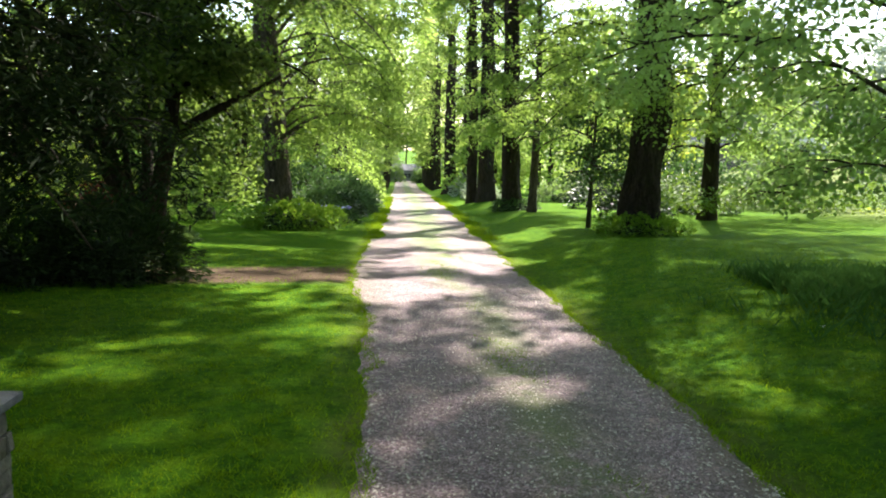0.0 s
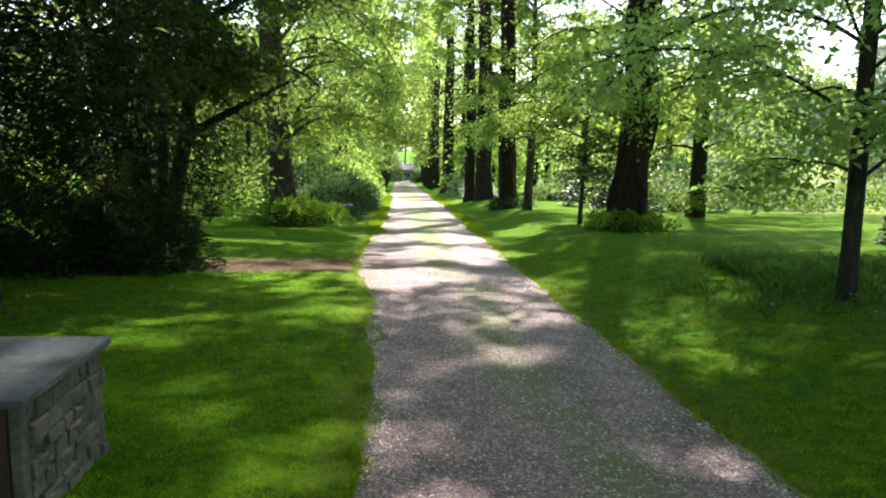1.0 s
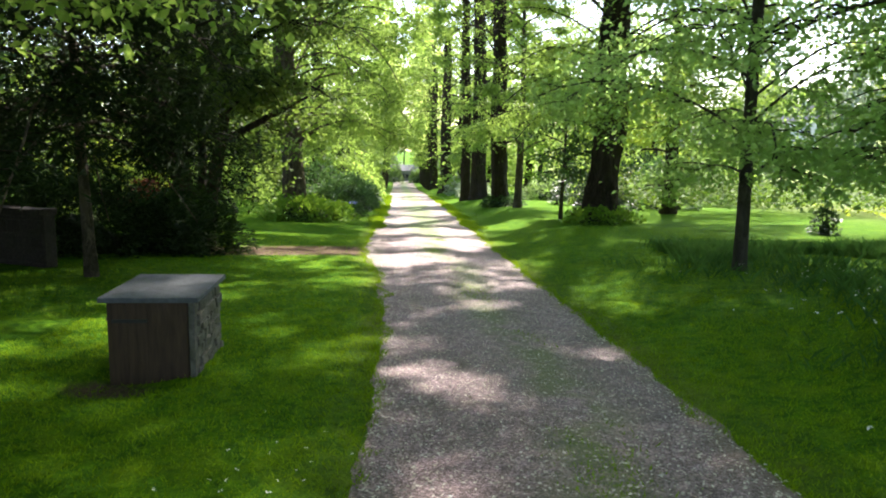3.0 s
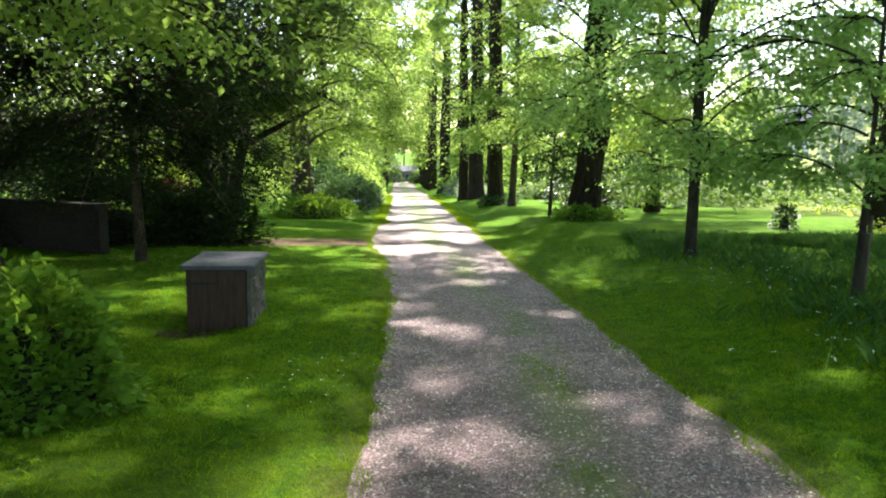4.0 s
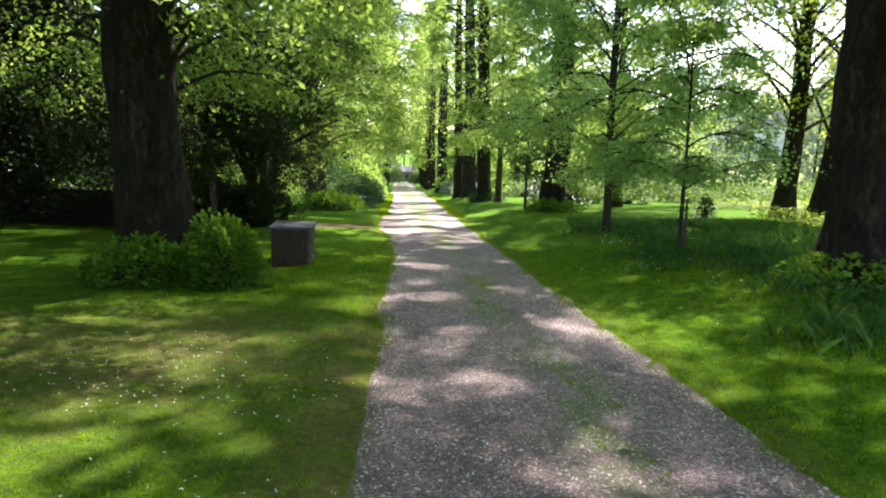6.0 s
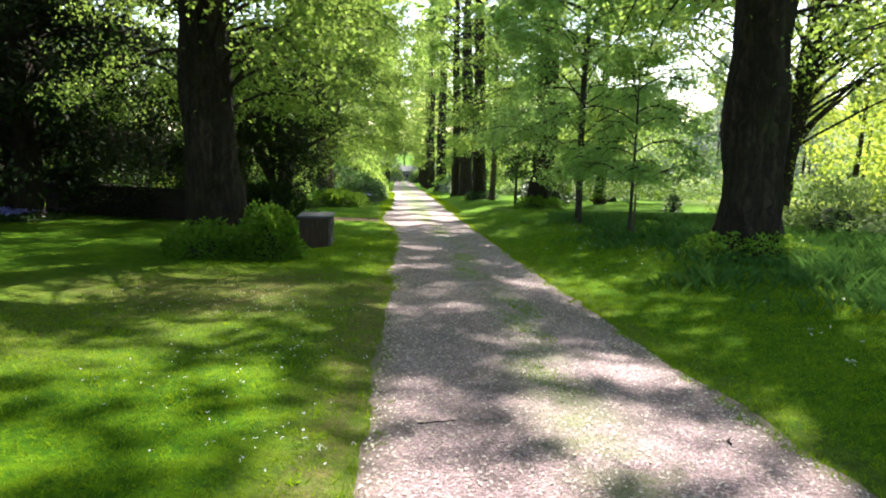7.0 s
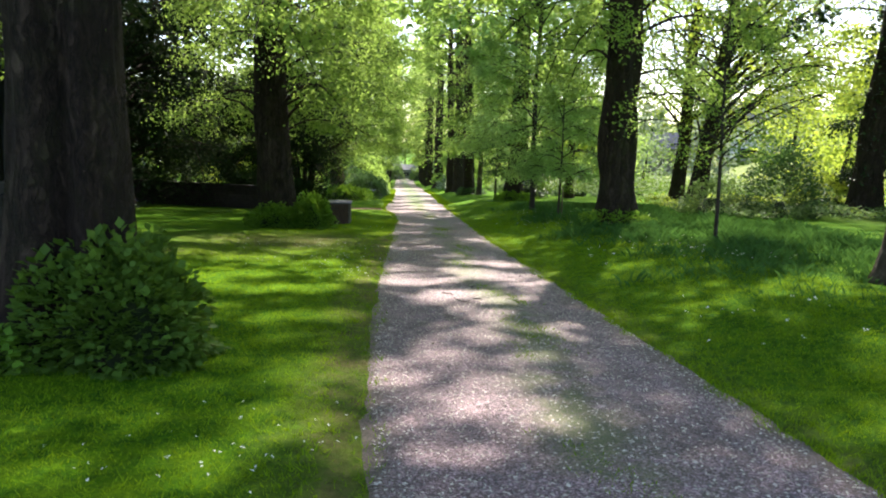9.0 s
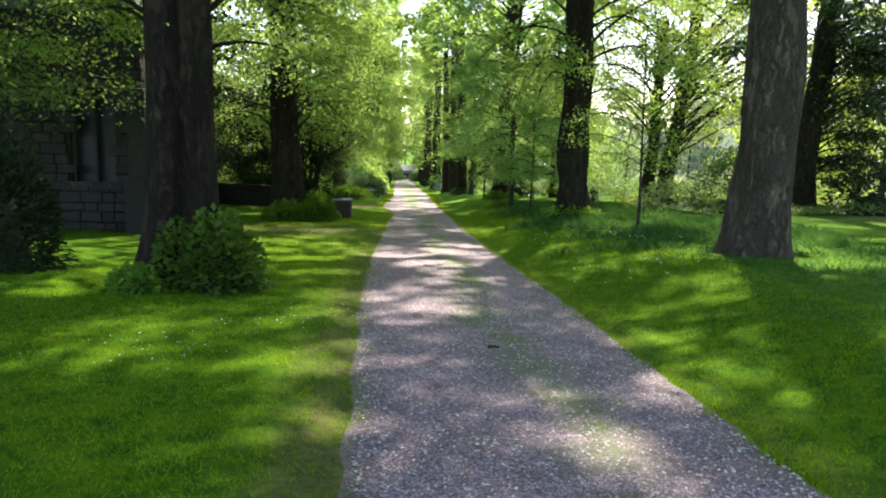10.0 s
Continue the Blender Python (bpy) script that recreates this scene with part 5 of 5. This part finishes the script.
# taller tufts that stand out of the mown grass
cx, cy = lawn_points(3600, -5, 7.4, -27, 7, rg, 0.1)
x, y = np.repeat(cx, 14) + rg.normal(0, 0.05, 14 * len(cx)), np.repeat(cy, 14) + rg.normal(0, 0.05, 14 * len(cx))
blades("lawn_tufts", "small tufts of longer grass in the lawn", x, y, 0.06, 0.007, rg, GRASS_BLADE, 1.0, simple=True)
# ragged fringe along both edges of the drive
n = 26000
y = rg.uniform(-27, 25, n)
side = rg.random(n) < 0.5
tuft = np.interp(y + 40 * side, np.arange(-30, 70, 0.23), np.abs(rg.normal(0, 0.11, 435)))
creep = np.abs(rg.normal(0, 0.1, n)) - 0.03 - tuft
x = np.where(side, edge_l(y) - creep, edge_r(y) + creep)
stay = ~side | (rg.random(n) > 0.75 * (1 - smooth(-6, -2, y)))
x, y = x[stay], y[stay]
blades("edge_grass", "ragged grass along the edges of the drive", x, y, 0.055, 0.006, rg, GRASS_BLADE, 0.8, simple=True)
# longer grass that hangs over the edges of the far drive
n = 15000
y = rg.uniform(24, 75, n)
side = rg.random(n) < 0.5
creep = np.abs(rg.normal(0, 0.28, n)) - 0.32 - 0.18 * np.sin(y * 1.1 + 2 * side) * np.sin(y * 0.43)
x = np.where(side, edge_l(y) - creep, edge_r(y) + creep)
blades("edge_grass", "long grass hanging over the edges of the far drive", x, y, 0.13, 0.02, rg, GRASS_BLADE, 0.8, simple=True)
# thin tufts growing along the crown of the drive
n = 36000
y = rg.uniform(-25, 22, n)
mid = 0.56 + 0.05 * np.sin(y * 0.7) + rg.normal(0, 0.055, n)
x = edge_l(y) + (edge_r(y) - edge_l(y)) * mid
grow_here = np.sin(y * 1.3 + 0.8 * x) * np.sin(y * 0.47 + 1.0) + 0.5 * np.sin(x * 6 + y * 2.7) > 0.34
blades("crown_tufts", "thin yellow green tufts along the crown of the drive", x[grow_here], y[grow_here], 0.06, 0.011, rg, GRASS_BLADE, 0.9, simple=True)
# rough grass on the bank, thinning out towards the mown strip
n = 150000
x, y = rg.uniform(3.6, 17, n), rg.uniform(-24, 12, n)
out = x - edge_r(y)
chance = smooth(1.6, 3.6, out + 0.6 * np.sin(y * 0.8) + 0.4 * np.sin(y * 2.3 + 1)) * (1 - smooth(11, 13.5, x)) * (1 - smooth(8, 11.5, y + 0.8 * np.sin(x))) * (0.35 + 0.65 * smooth(-17, -10, y)) * (1 - 0.65 * smooth(-1, 4, y))
clump = 0.5 + 0.5 * np.sin(x * 1.9 + 0.8 * y) * np.sin(y * 1.7 - 0.9 * x)
keep = rg.random(n) < chance * (0.3 + 0.7 * clump)
x, y, clump = x[keep], y[keep], clump[keep]
blades("tall_grass", "long dark rough grass on the bank", x, y, 0.11 + 0.22 * clump * smooth(-18, -8, y), 0.0065, rg, GRASS_TALL, 0.65)
n = 16000
x, y = rg.uniform(5.2, 15, n), 11.3 + rg.normal(0, 0.75, n)
keep = (np.sin(x * 1.3) + np.sin(y * 2.1 + x) > -0.5) & (rg.random(n) < 1 - smooth(12, 15, x))
blades("tall_grass", "clumps of long dark leaves on the lawn", x[keep], y[keep], 0.27, 0.01, rg, GRASS_TALL, 0.5)


def flowers(name, label, x, y, h, size, material, rng, per=5):
    """Small flowers: a few petals each on the lawn."""
    P = np.repeat(np.stack([x, y, land(x, y) + h], 1), per, 0) + rng.normal(0, size * 0.25, (len(x) * per, 3)) * np.array([1, 1, 0.3])
    tagged(part(name, leaf_mesh(name, P, size, rng, flat=0.3, droop=-0.1, slim=0.3), material), label, "flowers", kind="stuff")


def patches(n, centres, spread, rng):
    c = np.array(centres)[rng.integers(0, len(centres), n)]
    return c[:, 0] + rng.normal(0, spread, n), c[:, 1] + rng.normal(0, spread, n)


x, y = patches(420, ((-2.0, -6.4), (-1.2, -7.2), (-3.0, -7.0), (-2.4, -5.6), (-0.9, -9.5), (-1.8, -10.5), (-0.4, -12), (-1.0, -22.5), (0.2, -21), (-0.6, 0.2)), 0.55, rg)
flowers("daisy", "scattered white daisies on the lawn", x, y, 0.045, 0.016, PETAL_WHITE, rg, 4)
x, y = patches(200, ((4.6, 1.2), (5.5, 4.5), (6.2, 0), (6.5, 7), (5.6, -3), (5.8, -10), (5.2, -17), (7, -12)), 0.8, rg)
flowers("white_flower", "scattered white flowers in the rough grass", x, y, 0.16, 0.03, PETAL_WHITE, rg, 4)
x, y = patches(420, ((-17.2, 6.6), (-16.0, 6.6), (-14.8, 6.4), (-13.6, 6.6), (-18.4, 6.8)), 0.5, rg)
flowers("bluebell", "bluebells under the yew", x, y, 0.3 + 0.14 * rg.random(len(x)), 0.12, PETAL_BLUE, rg, 5)
weeds("weed_bank", "low green leaves round the bluebells", -19.5, -12.8, 6.2, 9.0, 0.24, 3000, 0.14, LEAF_SHRUB, 84)
x, y = patches(260, ((-4.9, 29.8), (-5.4, 30.4)), 0.4, rg)
flowers("bluebell", "bluebells beside a trunk", x, y, 0.75, 0.1, PETAL_BLUE, rg, 4)


def gravel_scatter():
    """Loose stones and pale bud scales strewn on the drive."""
    rng = np.random.default_rng(61)
    n = 26000
    y = rng.uniform(-27, 7, n)
    u = 0.04 + 0.92 * rng.random(n)
    x = edge_l(y) + (edge_r(y) - edge_l(y)) * u
    z = drive_z(x, y) + 0.003
    s = rng.uniform(0.005, 0.012, n)
    tet = np.array([(1, 0.3, 0), (-0.6, 0.9, 0), (-0.5, -0.9, 0), (0.1, 0, 0.9)])
    a = rng.uniform(0, 6.283, n)
    c, w = np.cos(a), np.sin(a)
    v = np.empty((n, 4, 3))
    for i in range(4):
        v[:, i, 0] = x + s * (c * tet[i, 0] - w * tet[i, 1])
        v[:, i, 1] = y + s * (w * tet[i, 0] + c * tet[i, 1])
        v[:, i, 2] = z + s * tet[i, 2] - 0.002
    i = 4 * np.arange(n)[:, None]
    f = np.concatenate([i + np.array(t) for t in ((0, 1, 3), (1, 2, 3), (2, 0, 3))], 1).reshape(-1, 3)
    tagged(part("loose_gravel", raw_mesh("loose_gravel", v.reshape(-1, 3), f), PEBBLE), "loose grey stones on the drive", "gravel", kind="stuff")
    n = 30000
    y = rng.uniform(-27, 14, n)
    u = 0.03 + 0.94 * rng.beta(0.75, 0.75, n)
    x = edge_l(y) + (edge_r(y) - edge_l(y)) * u
    P = np.stack([x, y, drive_z(x, y) + 0.009], 1)
    tagged(part("bud_scales", leaf_mesh("bud_scales", P, 0.032, rng, flat=0.25, droop=0.0, slim=0.28, spread=0.12), FLAKE), "pale fallen bud scales strewn on the drive", "leaf litter", kind="stuff")


gravel_scatter()


def stick(x, y, turn, length, r, seed):
    rng = np.random.default_rng(seed)
    t = np.linspace(0, 1, 7)
    p = np.stack([length * (t - 0.5), np.cumsum(rng.normal(0, 0.012, 7)), 0 * t + r], 1)
    ob = part("fallen_stick", tubes_mesh("fallen_stick", [(p, r * (1.1 - 0.5 * t))], 7), TWIG)
    ob.matrix_basis = pose(x, y, float(drive_z(x, y)) + 0.004, 0, 0, turn)
    tagged(ob, "dark fallen stick on the gravel drive", "stick", "fallen sticks")


for i, (x, y, a, l, r) in enumerate(((1.5, -14.3, -40, 0.24, 0.007), (1.72, -15.0, -35, 0.24, 0.006), (1.95, -14.75, -15, 0.13, 0.006), (0.75, -11.6, 5, 0.3, 0.006), (1.95, -13.6, 60, 0.1, 0.008), (2.95, -11.9, 40, 0.1, 0.009), (2.6, -22.4, -8, 0.13, 0.014))):
    stick(x, y, a, l, r, 200 + i)
